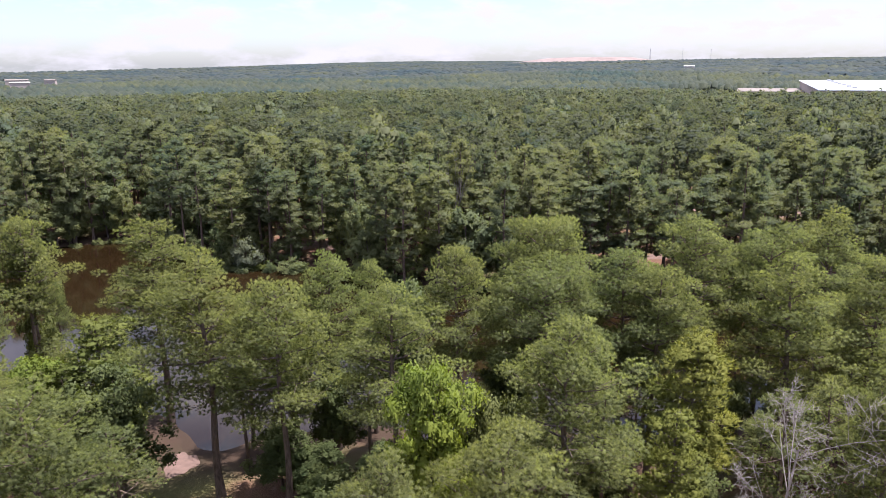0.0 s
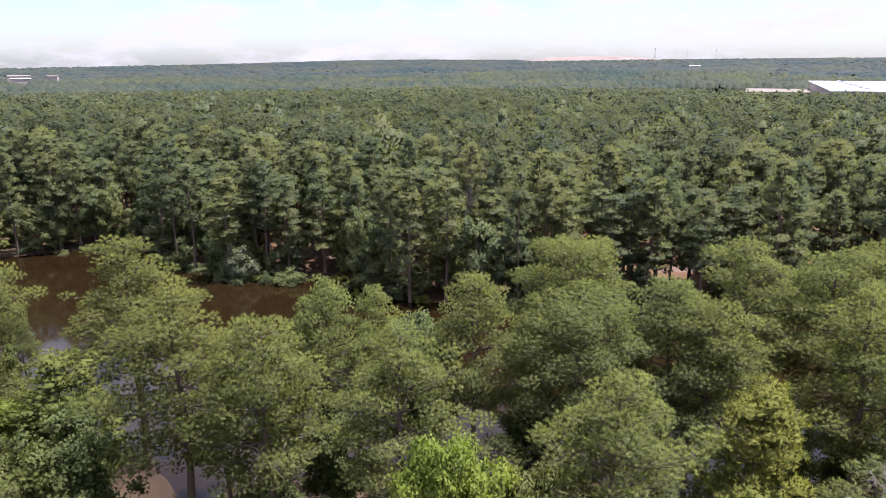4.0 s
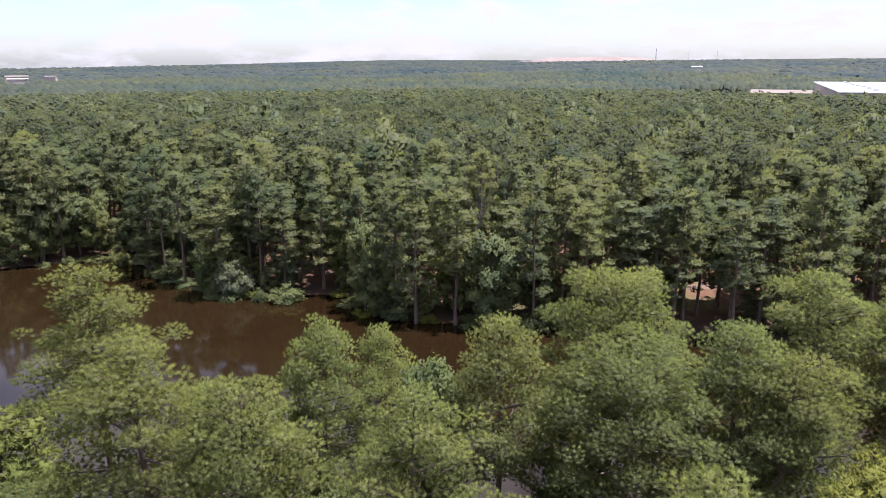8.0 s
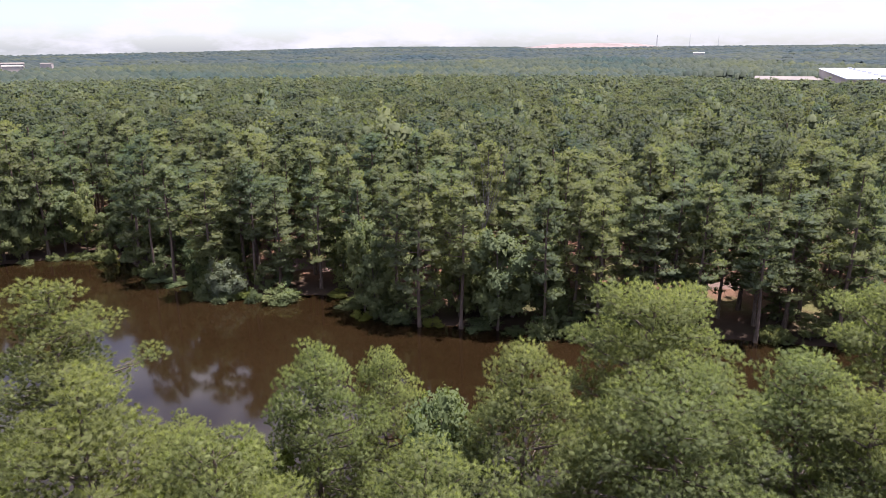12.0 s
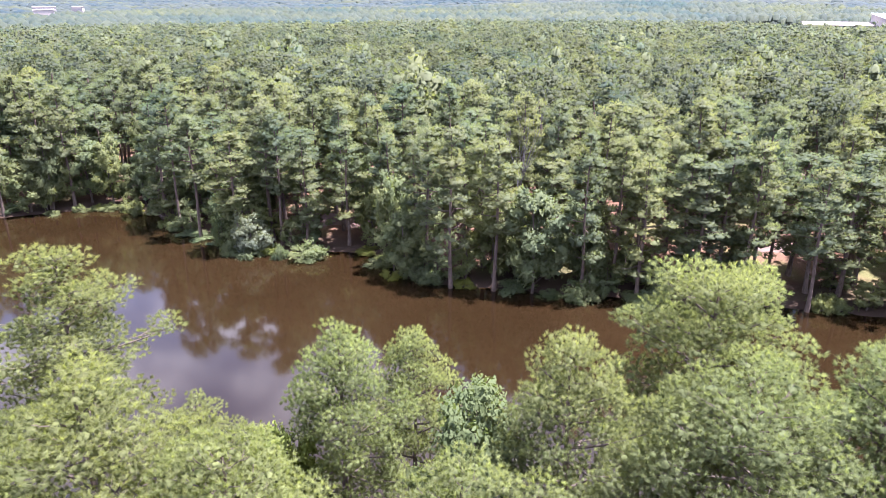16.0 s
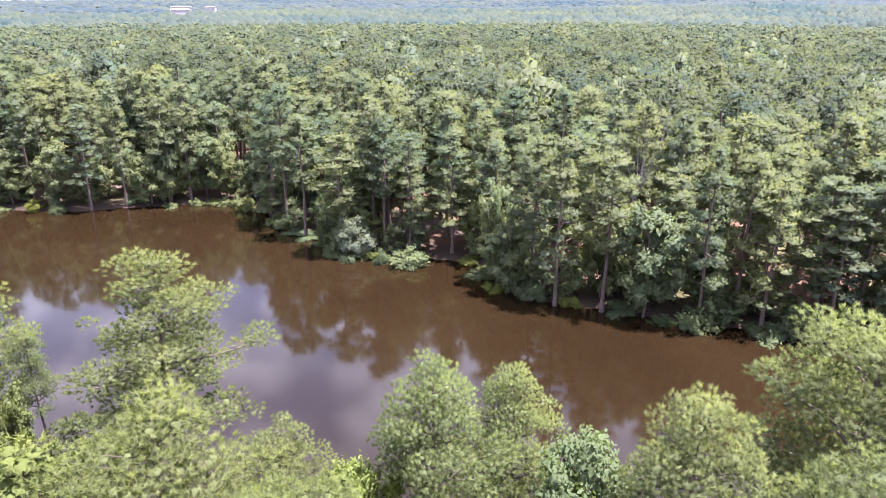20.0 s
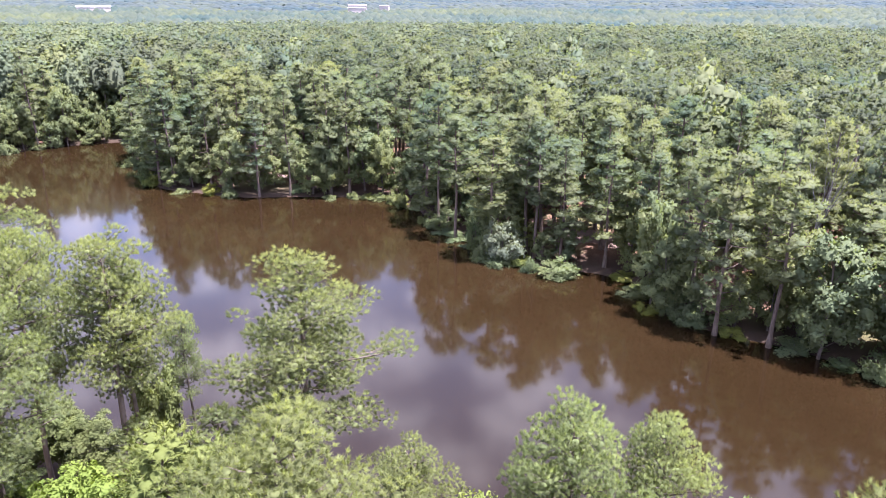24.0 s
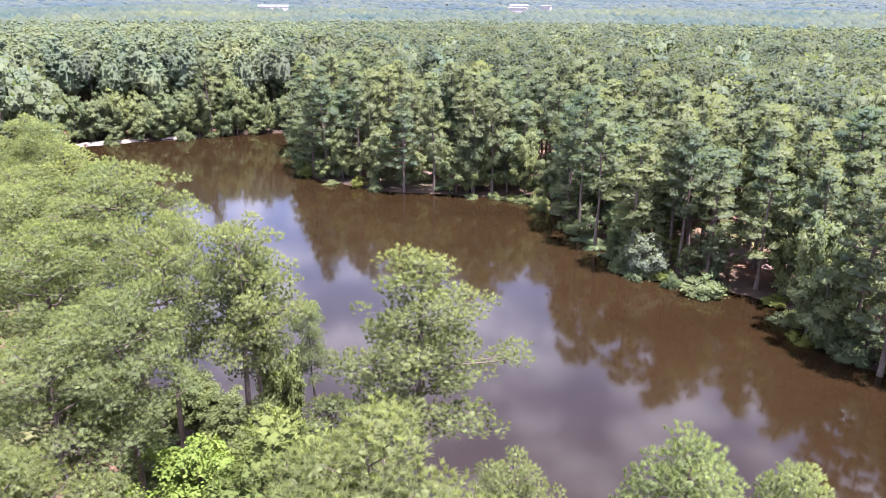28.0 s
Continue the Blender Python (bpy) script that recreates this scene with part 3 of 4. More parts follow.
MIDPINE = [Kind("pine_tree", pine_parts(51 + k, radius=4.0, deep=(0.5, 0.6, 0.75, 0.55, 0.68, 0.86)[k], limbs=26, clumps=4, gap=0.44, count=11, length=0.42, width=0.085, heart=0.7, sides=6, dome=0.5 + 0.1 * (k % 3), lobe=0.95, level=0, knob=0.0, flat=0.62, ragged=0.26), PINE_BANK_HAZED) for k in range(6)]
LIMETREE = Kind("maple_tree", broad_parts(71, 18, 3.6, 0.42, 22, 5, 18, 9, 0.26), LIME, TWIG, True)
FRESHTREE = Kind("maple_tree", broad_parts(73, 18, 3.6, 0.38, 22, 5, 18, 9, 0.26), FRESH, TWIG, True)
GUMTREE = [Kind("sweetgum_tree", broad_parts(81 + k, 14, 3.4, 0.22, 20, 5, 18, 8, 0.3), GUM, TWIG, True) for k in range(2)]
PALETREE = Kind("sweetgum_tree", broad_parts(83, 18, 3.6, 0.35, 22, 5, 18, 8, 0.28), PALE, TWIG, True)
FEATHER = [Kind("cypress_tree", pine_parts(91 + k, 16, 3.4, 0.8, 32, 4, 0.36, 12, 0.42, 0.06, dome=0.75, heart=0.45, fan=0.85, knob=0.1, flat=0.6), CEDAR, TWIG, True) for k in range(2)]
OAKMID = [Kind("oak_tree", broad_parts(101 + k, 14, 3.4, 0.12, 16, 4, 14, 4, 0.4, 6, knob=0.2, heart=0.7, fat=1.25), OAK, TWIG) for k in range(3)]
OAKSMALL = [Kind("oak_tree", broad_parts(111 + k, 8, 2.6, 0.08, 11, 3, 12, 4, 0.36, 6, knob=0.16), OAK, TWIG) for k in range(2)]
SILVERSHRUB = Kind("shrub", broad_parts(127, 6.5, 3.0, 0.02, 16, 4, 12, 6, 0.34, 6, knob=0.08), SILVER, TWIG)
SHRUB = [Kind("shrub", broad_parts(121 + k, 3.2, 2.0, 0.02, 12, 3, 10, 5, 0.28, 6, knob=0.12), (GUM, OAK, CEDAR)[k], TWIG) for k in range(3)]

NEAR = "pines on the near bank"
PINE_LABEL = "tall green pine with clumped needles on the near bank"
# x, y, height of the top over the water, crown radius
NEAR_PINES = [
    (-31.5, 74.5, 24.2, 5.6), (-11.1, 67.3, 22.2, 3.3), (-7.6, 71.3, 20.4, 2.7), (10.5, 70.3, 25.2, 4.6), (1.4, 64.5, 23.7, 3.7), (26.5, 71.5, 25.0, 4.4),
    (-20.6, 58.1, 25.0, 4.6), (-13.8, 56.0, 23.2, 4.0), (-4.2, 55.0, 22.7, 3.9), (17.3, 63.8, 23.4, 4.3),
    (33.5, 71.0, 24.2, 4.2), (44.7, 79.0, 24.0, 4.4), (31.5, 60.0, 23.2, 4.4), (-26.0, 40.0, 21.2, 4.0), (8.9, 46.3, 23.0, 4.2), (2.8, 34.6, 21.0, 3.6),
    (-3.0, 32.6, 20.8, 3.4), (28.9, 40.8, 21.2, 3.0), (9.4, 62.0, 22.9, 4.6), (40.0, 62.0, 23.0, 4.2), (19.5, 61.5, 22.6, 3.8), (51.0, 70.0, 24.0, 4.4),
    (-60.0, 70.4, 26.6, 5.4), (-47.4, 66.0, 25.6, 3.6), (-44.0, 60.5, 23.2, 4.2), (-43.0, 55.5, 22.8, 4.0), (-37.5, 50.5, 20.4, 3.6), (-89.0, 81.5, 23.4, 4.6),
    (-80.0, 71.0, 23.4, 4.4), (-100.0, 84.0, 24.0, 4.6), (37.0, 50.0, 22.0, 4.2), (-34.0, 44.0, 21.0, 3.8),
    (-52.0, 50.0, 22.0, 4.2), (-70.0, 60.0, 23.0, 4.4), (58.0, 62.0, 23.0, 4.4), (47.0, 55.0, 22.5, 4.2), (62.0, 74.0, 24.0, 4.4), (-118.0, 88.0, 22.5, 4.8), (-57.0, 62.3, 24.0, 4.6), (-70.0, 66.5, 24.2, 4.6),
    (-95.0, 70.0, 23.0, 4.4), (-110.0, 78.0, 23.0, 4.4),
]
rng = np.random.default_rng(5)
for k, (x, y, top, r) in enumerate(NEAR_PINES):
    plant(OPEN if k == 0 else ROUND if k in (3, 18) else LIGHT[k % 2] if k in (1, 2, 7, 8, 14) else UMBRELLA if k in (22, 23, 24, 38, 39) else HERO[k % 5], x, y, top, (1.1 if k == 0 or k in (22, 23, 24, 38, 39) else 1.24) * r, float(rng.uniform(0, 6.28)), PINE_LABEL, NEAR)
def understorey():
    rng = np.random.default_rng(77)
    taken = [(p[0], p[1]) for p in NEAR_PINES] + [(-0.7, 42.5), (3.2, 44.6), (-28.6, 57.0), (-3.4, 66.2), (-34.2, 63.6), (20.6, 54.4), (16.8, 46.5), (21.6, 43.6)]
    k = 0
    for gx in np.arange(-62, 60, 4.6):
        for gy in np.arange(36, 72, 4.6):
            x, y = gx + rng.uniform(-1.5, 1.5), gy + rng.uniform(-1.5, 1.5)
            if from_shore(np.array([x]), np.array([y]))[0] < 1.5 or (-33 < x < -20 and y > 47) or x + y < 8 or x > y + 8 or -0.47 < x / y < -0.35 or (12 < x < 33 and y < 48) or (-63 < x < -44 and 54 < y < 73):
                continue
            if min(math.hypot(x - a, y - b) for a, b in taken) < 3.4:
                continue
            taken.append((x, y))
            k += 1
            if -20 < x < 1 and 42 < y < 63:
                plant(GUMTREE[k % 2], x, y, rng.uniform(5, 8.5), rng.uniform(2.2, 3.0), float(rng.uniform(0, 6.28)), "dark green young sweetgum under the pines", "leafy trees on the near bank")
            elif k % 4 == 0:
                plant(GUMTREE[k % 2], x, y, rng.uniform(8, 14), rng.uniform(2.2, 3.2), float(rng.uniform(0, 6.28)), "dark green young sweetgum under the pines", "leafy trees on the near bank")
            else:
                plant(UNDER[k % 3], x, y, rng.uniform(11, 16.5), rng.uniform(2.4, 3.4), float(rng.uniform(0, 6.28)), "smaller green pine between the tall ones", NEAR)


understorey()
plant(HERO_TALL[0], -41.3, 67.8, 26.3, 3.7, 0.4, "slender pine with a long bare trunk beside the water", NEAR)
plant(HERO_TALL[1], -41.8, 69.2, 23.6, 2.7, 2.4, "slender pine with a long bare trunk beside the water", NEAR)
plant(HERO_TALL[0], -20.2, 68.2, 17.0, 2.8, 1.4, "light green young pine with a thin crown", NEAR)

plant(LIMETREE, -0.5, 42.0, 21.6, 3.1, 0.3, "bright yellow-green maple in full leaf among pines", "leafy trees on the near bank")
plant(GUMTREE[1], 3.2, 44.6, 18.5, 2.6, 2.1, "mid-green sweetgum in full leaf among pines", "leafy trees on the near bank")
plant(GUMTREE[0], -28.9, 56.6, 14.8, 3.7, 0.8, "dark glossy green sweetgum above the sandy bank", "leafy trees on the near bank")
plant(PALETREE, -3.4, 66.2, 20.0, 3.5, 1.9, "round pale blue-green sweetgum at the water's edge", "leafy trees on the near bank")
plant(FEATHER[0], -32.6, 62.3, 17.6, 4.8, 0.5, "yellow-green feathery cypress by the bank", "leafy trees on the near bank")
plant(FEATHER[1], 20.6, 54.4, 19.0, 3.8, 1.2, "yellow-green feathery cypress among pines", "leafy trees on the near bank")
plant(FEATHER[0], 16.8, 46.5, 16.0, 3.0, 3.2, "yellow-green feathery cypress among pines", "leafy trees on the near bank")
plant(HERO_TALL[1], -42.9, 75.2, 17.2, 1.7, 3.3, "thin young pine at the water's edge", NEAR)
plant(LIMETREE, -39.0, 61.5, 13.6, 3.8, 4.0, "fresh green maple in full leaf among pines", "leafy trees on the near bank")
plant(FRESHTREE, -15.2, 66.0, 16.8, 2.8, 5.0, "fresh green maple in full leaf among pines", "leafy trees on the near bank")
for gx, gy, top in ((-61.5, 66.5, 7.0), (-57.0, 68.5, 6.0), (-65.5, 67.5, 8.5), (-52.5, 66.0, 5.5), (-55.5, 72.0, 8.0), (-52.0, 73.0, 7.0), (-57.5, 74.0, 6.5)):
    plant(GUMTREE[1], gx, gy, top, 2.4, gx, "dark green young sweetgum under the pines", "leafy trees on the near bank")
plant(GUMTREE[0], -43.6, 72.4, 14.6, 2.0, 2.6, "dark green sweetgum at the water's edge", "leafy trees on the near bank")


def dead_tree(name, x, y, top, seed, spread, label, turn=0.0, depth=4, first=0.25, fork=3):
    z = float(land(x, y)) - 0.1
    v, f = bare_parts(seed, top - z, spread, depth, first, fork)
    root = new(name)
    root.matrix_world = pose(x, y, z, 0, 0, turn)
    tagged(root, label, "dead tree")
    part("trunk", tri_mesh(name, v, f, BARK_GREY if name == "dead_tree" else SNAG_GREY, True), root)


dead_tree("dead_tree", 23.0, 43.4, 19.8, 34, 0.62, "bare grey dead tree with many forking twigs", depth=5, first=0.45, fork=4)
dead_tree("dead_pine", 1.5, 135.0, 26.0, 6, 0.24, "bare grey dead pine standing in the far woods", depth=3)
dead_tree("dead_pine", -39.5, 168.0, 22.0, 8, 0.5, "bare grey dead pine crown in the far woods")


# ------------------------------------------------------------------ woods beyond the water
def grid_spots(rng, step_m, near, far, left=80, right=-42):
    """Jittered spots in the fan of country that the flight looks over."""
    out = []
    for r in np.arange(near, far, step_m):
        n = int(r * radians(left - right) / step_m)
        a = np.linspace(radians(right), radians(left), n) + rng.uniform(-0.4, 0.4, n) * step_m / r
        d = r + rng.uniform(-0.45, 0.45, n) * step_m
        out.append(np.stack([-d * np.sin(a), 30 + d * np.cos(a)], 1))
    return np.concatenate(out)


def clear_of(p):
    """Spots where nothing tall grows: tracks, bare ground, the industrial yard."""
    x, y = p[:, 0], p[:, 1]
    yard = (x > 230) & (x < 640) & (y > 480) & (y < 960) & (y > 600 - 0.42 * (x - 312) - 40)
    yard |= (np.hypot((x - 380) / 55, (y - 835) / 80) < 1) | (np.hypot(x + 600, y - 900) < 60) | (np.hypot(x + 640, y - 860) < 60)
    bare = (((x - 95) / 22) ** 2 + ((y - 182) / 12) ** 2 < 1) | (((x - 72) / 12) ** 2 + ((y - 186) / 7) ** 2 < 1) | (((x - 44) / 9) ** 2 + ((y - 139) / 4) ** 2 < 1)
    snag = np.hypot(x - 1.5, y - 133.5) < 3.0
    return ~(yard | bare | snag)


def far_bank():
    rng = np.random.default_rng(9)
    p = grid_spots(rng, 5.3, 84, 235)
    d = from_shore(p[:, 0], p[:, 1])
    ok = (d > 0.6) & (d < 30) & clear_of(p)
    side = (p[:, 1] > 113) | ((p[:, 0] < -150) & (p[:, 1] > 112 - 0.6 * (p[:, 0] + 150)))
    p, d = p[ok & side], d[ok & side]
    near = np.argsort(d)[:300]
    count = 0
    for x, y, e in zip(p[near, 0], p[near, 1], d[near]):
        leafy = rng.uniform() < (0.35 if e < 8 else 0.15) or (x < -148 and rng.uniform() < 0.75)
        turn = float(rng.uniform(0, 6.28))
        if leafy:
            plant(OAKMID[count % 3], x, y, rng.uniform(9, 17) if e < 12 else rng.uniform(16, 22), rng.uniform(2.8, 4.2), turn, "green leafy tree on the far bank", "leafy trees on the far bank")
        else:
            k = (1, 2, 4, 5, 2, 3)[count % 6] if e < 10 else count % 5
            plant(MIDPINE[k], x, y, rng.uniform(18.5, 26.5), rng.uniform(3.0, 4.2), turn, "tall pine in the woods across the water", "pines on the far bank")
        count += 1
    q = grid_spots(rng, 3.6, 84, 250)
    e = from_shore(q[:, 0], q[:, 1])
    q = q[(e > 1.4) & (e < 9) & clear_of(q) & ((q[:, 1] > 113) | ((q[:, 0] < -150) & (q[:, 1] > 112 - 0.6 * (q[:, 0] + 150)))) & (rng.uniform(size=len(q)) < 0.4)]
    for x, y in q[:210]:
        plant(OAKSMALL[count % 2], x, y, rng.uniform(4.5, 11), rng.uniform(1.8, 3.0), float(rng.uniform(0, 6.28)), "small leafy tree that fills the far bank under the pines", "leafy trees on the far bank")
        count += 1
    r = grid_spots(rng, 8.0, 170, 300, 80, 44)
    e = from_shore(r[:, 0], r[:, 1])
    r = r[(e > 9) & (e < 42) & (r[:, 0] < -140) & clear_of(r) & (r[:, 1] > 112 - 0.6 * (r[:, 0] + 150))]
    for x, y in r[:70]:
        plant(OAKMID[count % 3], x, y, rng.uniform(13, 20), rng.uniform(3.4, 4.8), float(rng.uniform(0, 6.28)), "green leafy tree on the far bank", "leafy trees on the far bank")
        count += 1
    return p[near]


TAKEN = far_bank()


for ox, oy, top in ((-1.2, 128.6, 12.0), (3.6, 127.8, 10.0), (1.2, 130.2, 14.0)):
    plant(OAKMID[1], ox, oy, top, 3.0, ox, "green leafy tree on the far bank", "leafy trees on the far bank")


def shore_shrubs():
    rng = np.random.default_rng(17)
    k = 0
    for i in range(0, len(SHORE)):
        x, y = SHORE[i]
        if y < 112 and x > -150:
            continue
        for _ in range(2):
            sx, sy = SHORE[i] + rng.normal(0, 0.8, 2) + [0, 0.7]
            if rng.uniform() < 0.56:
                continue
            plant(SHRUB[k % 3 if rng.uniform() < 0.35 else 1], sx, sy, rng.choice([1.0, 1.4, 2.2, 3.0, 4.4]) * rng.uniform(0.8, 1.2), rng.uniform(1.2, 2.6), float(rng.uniform(0, 6.28)), "dense green shrub that overhangs the water", "shrubs along the far shore", "shrub")
            k += 1


shore_shrubs()
plant(SHRUB[1], -29.8, 137.2, 2.9, 3.5, 0.3, "bright green low willow shrub over the water", "shrubs along the far shore", "shrub")
plant(SILVERSHRUB, -39.6, 138.4, 7.2, 3.1, 1.3, "pale green shrub with silvery leaves over the water", "shrubs along the far shore", "shrub")


def scatter(name, kinds, spots, tops, radii, leaf_mats, label):
    """Many trees as one canopy: each spot takes a turned and scaled copy of one of the kinds."""
    rng = np.random.default_rng(23)
    pick = rng.integers(0, len(kinds), len(spots))
    leafy = [k for k, m in enumerate(leaf_mats) if m is OAK_STAND]
    if leafy:
        bear = np.degrees(np.arctan2(-spots[:, 0], spots[:, 1] - 30)) + 4 * np.sin(spots[:, 1] * 0.03)
        pick = np.where((bear > 47) & (rng.uniform(size=len(spots)) < 0.8), rng.choice(leafy, len(spots)), pick)
    ground = land(spots[:, 0], spots[:, 1])
    for mat in dict.fromkeys(leaf_mats):
        vs, fs, ns, ts, base = [], [], [], [], 0
        for k, (v, f, n, h, r) in enumerate(kinds):
            if leaf_mats[k] is not mat:
                continue
            use = np.where(pick == k)[0]
            a = rng.uniform(0, 6.28, len(use))
            ca, sa, s = np.cos(a)[:, None], np.sin(a)[:, None], (radii[use] / r)[:, None]
            x = (v[None, :, 0] * ca - v[None, :, 1] * sa) * s + spots[use, 0][:, None]
            y = (v[None, :, 0] * sa + v[None, :, 1] * ca) * s + spots[use, 1][:, None]
            z = v[None, :, 2] * (tops[use] / h)[:, None] + ground[use][:, None]
            vs.append(np.stack([x, y, z], -1).reshape(-1, 3))
            ns.append(np.stack([n[None, :, 0] * ca - n[None, :, 1] * sa, n[None, :, 0] * sa + n[None, :, 1] * ca, np.broadcast_to(n[None, :, 2], x.shape)], -1).reshape(-1, 3))
            ts.append(np.repeat(rng.uniform(0, 1, len(use)), len(v)))
            fs.append((f[None] + (np.arange(len(use)) * len(v))[:, None, None]).reshape(-1, 3) + base)
            base += len(vs[-1])
        if vs:
            me = tri_mesh(name, np.concatenate(vs), np.concatenate(fs), mat, normals=np.concatenate(ns), tint=np.concatenate(ts))
            tagged(new(name, me), label, "woods", kind="stuff")


def pine_crown(seed, limbs, clumps, gap, count, length, width, knob, deep=0.5):
    _, _, (v, f, n) = pine_parts(seed, 24, 4, deep, limbs, clumps, gap, count, length, width, 5, 0.55, 1.1, 0.66, 0.5, knob, 0.8, 1, 0.24)
    return v, f, n, 24.0, 4.0


def broad_crown(seed, limbs, clumps, tufts, knob, count=0, size=0.5):
    _, _, (v, f, n) = broad_parts(seed, 20, 4, 0.15, limbs, clumps, tufts, count, size, 5, 1 if count else 0, knob, 0.9, 1.2)
    return v, f, n, 20.0, 4.0


def dome_crown(seed, lumps, knob, blade_count, deep=0.45):
    """A treetop seen from above and afar: a closed dome studded with small uneven tufts."""
    rng = np.random.default_rng(seed)
    half = 12.0 * deep
    mid = 24.0 - half - 0.6
    size = np.array([3.5, 3.5, half])
    d = shell(rng, lumps, 1.5)
    uneven = 1 + 0.12 * np.sin(3 * np.arctan2(d[:, 1], d[:, 0]) + seed) + 0.09 * rng.normal(size=lumps)
    spots = np.array([0, 0, mid]) + d * size * uneven[:, None]
    face = unit(d + [0, 0, 0.9])
    v, f = BALLS[1]
    pieces = [(np.array([0, 0, mid]) + v * size * 0.84, f, unit(v + [0, 0, 0.9])),
              cushions(rng, spots, knob * rng.uniform(0.7, 1.3, lumps), 0.9, 0, 0.3, face)]
    if blade_count:
        pieces.append(blades(rng, spots, face, blade_count, 0.5 + 1.1 * knob, 0.12 + 0.22 * knob, 0.8, 0.3, face, 0.4))
    return *leafage(pieces), 24.0, 4.0


def far_crown(seed, lumps):
    """A far treetop: one or two uneven domes over a closed lower canopy."""
    rng = np.random.default_rng(seed)
    centres = np.stack([rng.normal(0, 1.3, lumps), rng.normal(0, 1.3, lumps), 14.5 - rng.uniform(0, 1.5, lumps)], 1)
    v, f, n = cushions(rng, centres, rng.uniform(3.0, 4.0, lumps), 1.5, 1, 0.16, np.tile([0.0, 0.0, 1.2], (lumps, 1)))
    return v, f, n, 20.0, 4.0


def trunks(name, spots, tops, label):
    rng = np.random.default_rng(29)
    t, f = tube([(0, 0, -0.3), (0.05, 0, 0.35), (0, 0.05, 0.8)], [0.014, 0.011, 0.006], 5)
    ground = land(spots[:, 0], spots[:, 1])
    s = tops[:, None]
    x, y, z = t[None, :, 0] * s + spots[:, :1], t[None, :, 1] * s + spots[:, 1:], t[None, :, 2] * s + ground[:, None]
    v = np.stack([x, y, z], -1).reshape(-1, 3)
    f = (f[None] + (np.arange(len(spots)) * len(t))[:, None, None]).reshape(-1, 4)
    tagged(new(name, tri_mesh(name, v, f, BARK, True)), label, "trunks", kind="stuff")


def woods():
    rng = np.random.default_rng(41)
    taken = {(round(x, 3), round(y, 3)) for x, y in TAKEN}

    def free(p, gap):
        d = from_shore(p[:, 0], p[:, 1])
        ok = (d > gap) & clear_of(p)
        ok &= (p[:, 1] > 118) | (p[:, 0] < -150) | (p[:, 0] > 108)
        ok &= ~np.array([(round(x, 3), round(y, 3)) in taken for x, y in p])
        return p[ok]

    again = np.random.default_rng(9)
    a = grid_spots(again, 5.3, 84, 235)
    b = grid_spots(rng, 6.0, 237, 350, 74, -37)
    c = grid_spots(rng, 8.0, 354, 700, 74, -37)
    d = grid_spots(rng, 10.0, 700, 1400, 74, -37)
    e = grid_spots(rng, 31.0, 1400, 3900, 74, -37)
    a, b, c, d, e = free(a, 3), free(b, 3), free(c, 3), free(d, 3), free(e, 3)
    near = [pine_crown(201 + k, 20, 3, 0.78, 10, 0.56, 0.16, 0.0, (0.45, 0.5, 0.6, 0.7, 0.55, 0.48)[k]) for k in range(6)] + [broad_crown(211, 16, 3, 8, 0.0, 3, 0.6)]
    mats = [PINE_STAND_HAZED] * 6 + [OAK_STAND]
    ta = rng.uniform(20, 26.5, len(a))
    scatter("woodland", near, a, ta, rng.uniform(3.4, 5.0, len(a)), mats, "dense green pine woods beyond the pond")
    trunks("woodland_trunks", a, ta, "brown pine trunks in the woods beyond the pond")
    mid = [dome_crown(221 + k, 110, 0.46, 5, 0.4 + 0.04 * k) for k in range(6)] + [dome_crown(231, 110, 0.55, 5, 0.62)]
    tb = rng.uniform(21, 26, len(b))
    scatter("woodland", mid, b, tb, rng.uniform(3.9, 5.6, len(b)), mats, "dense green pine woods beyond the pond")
    trunks("woodland_trunks", b, tb, "brown pine trunks in the woods beyond the pond")
    far = [dome_crown(241 + k, 40, 0.65, 3, 0.42) for k in range(3)] + [dome_crown(251 + k, 40, 0.8, 3, 0.6) for k in range(2)]
    mats = [PINE_STAND_HAZED] * 3 + [OAK_STAND] * 2
    scatter("distant_woodland", far, c, rng.uniform(19.5, 25, len(c)), rng.uniform(4.4, 6.2, len(c)), mats, "distant green mixed woods")
    low = [far_crown(261 + k, 1) for k in range(4)]
    dim = [far_crown(271 + k, 1) for k in range(4)]
    # The two outer bands take the leaf colours with haze painted in.
    scatter("distant_woodland", low, d, rng.uniform(19, 26, len(d)), rng.uniform(4.6, 7.0, len(d)), [FAR_WOODS_HAZED] * 4, "distant green mixed woods")
    scatter("distant_woodland", dim, e, rng.uniform(19, 24.5, len(e)), rng.uniform(12.0, 18.0, len(e)), [SKYLINE_WOODS_HAZED] * 4, "green woods near the skyline with haze painted into their colour")


woods()


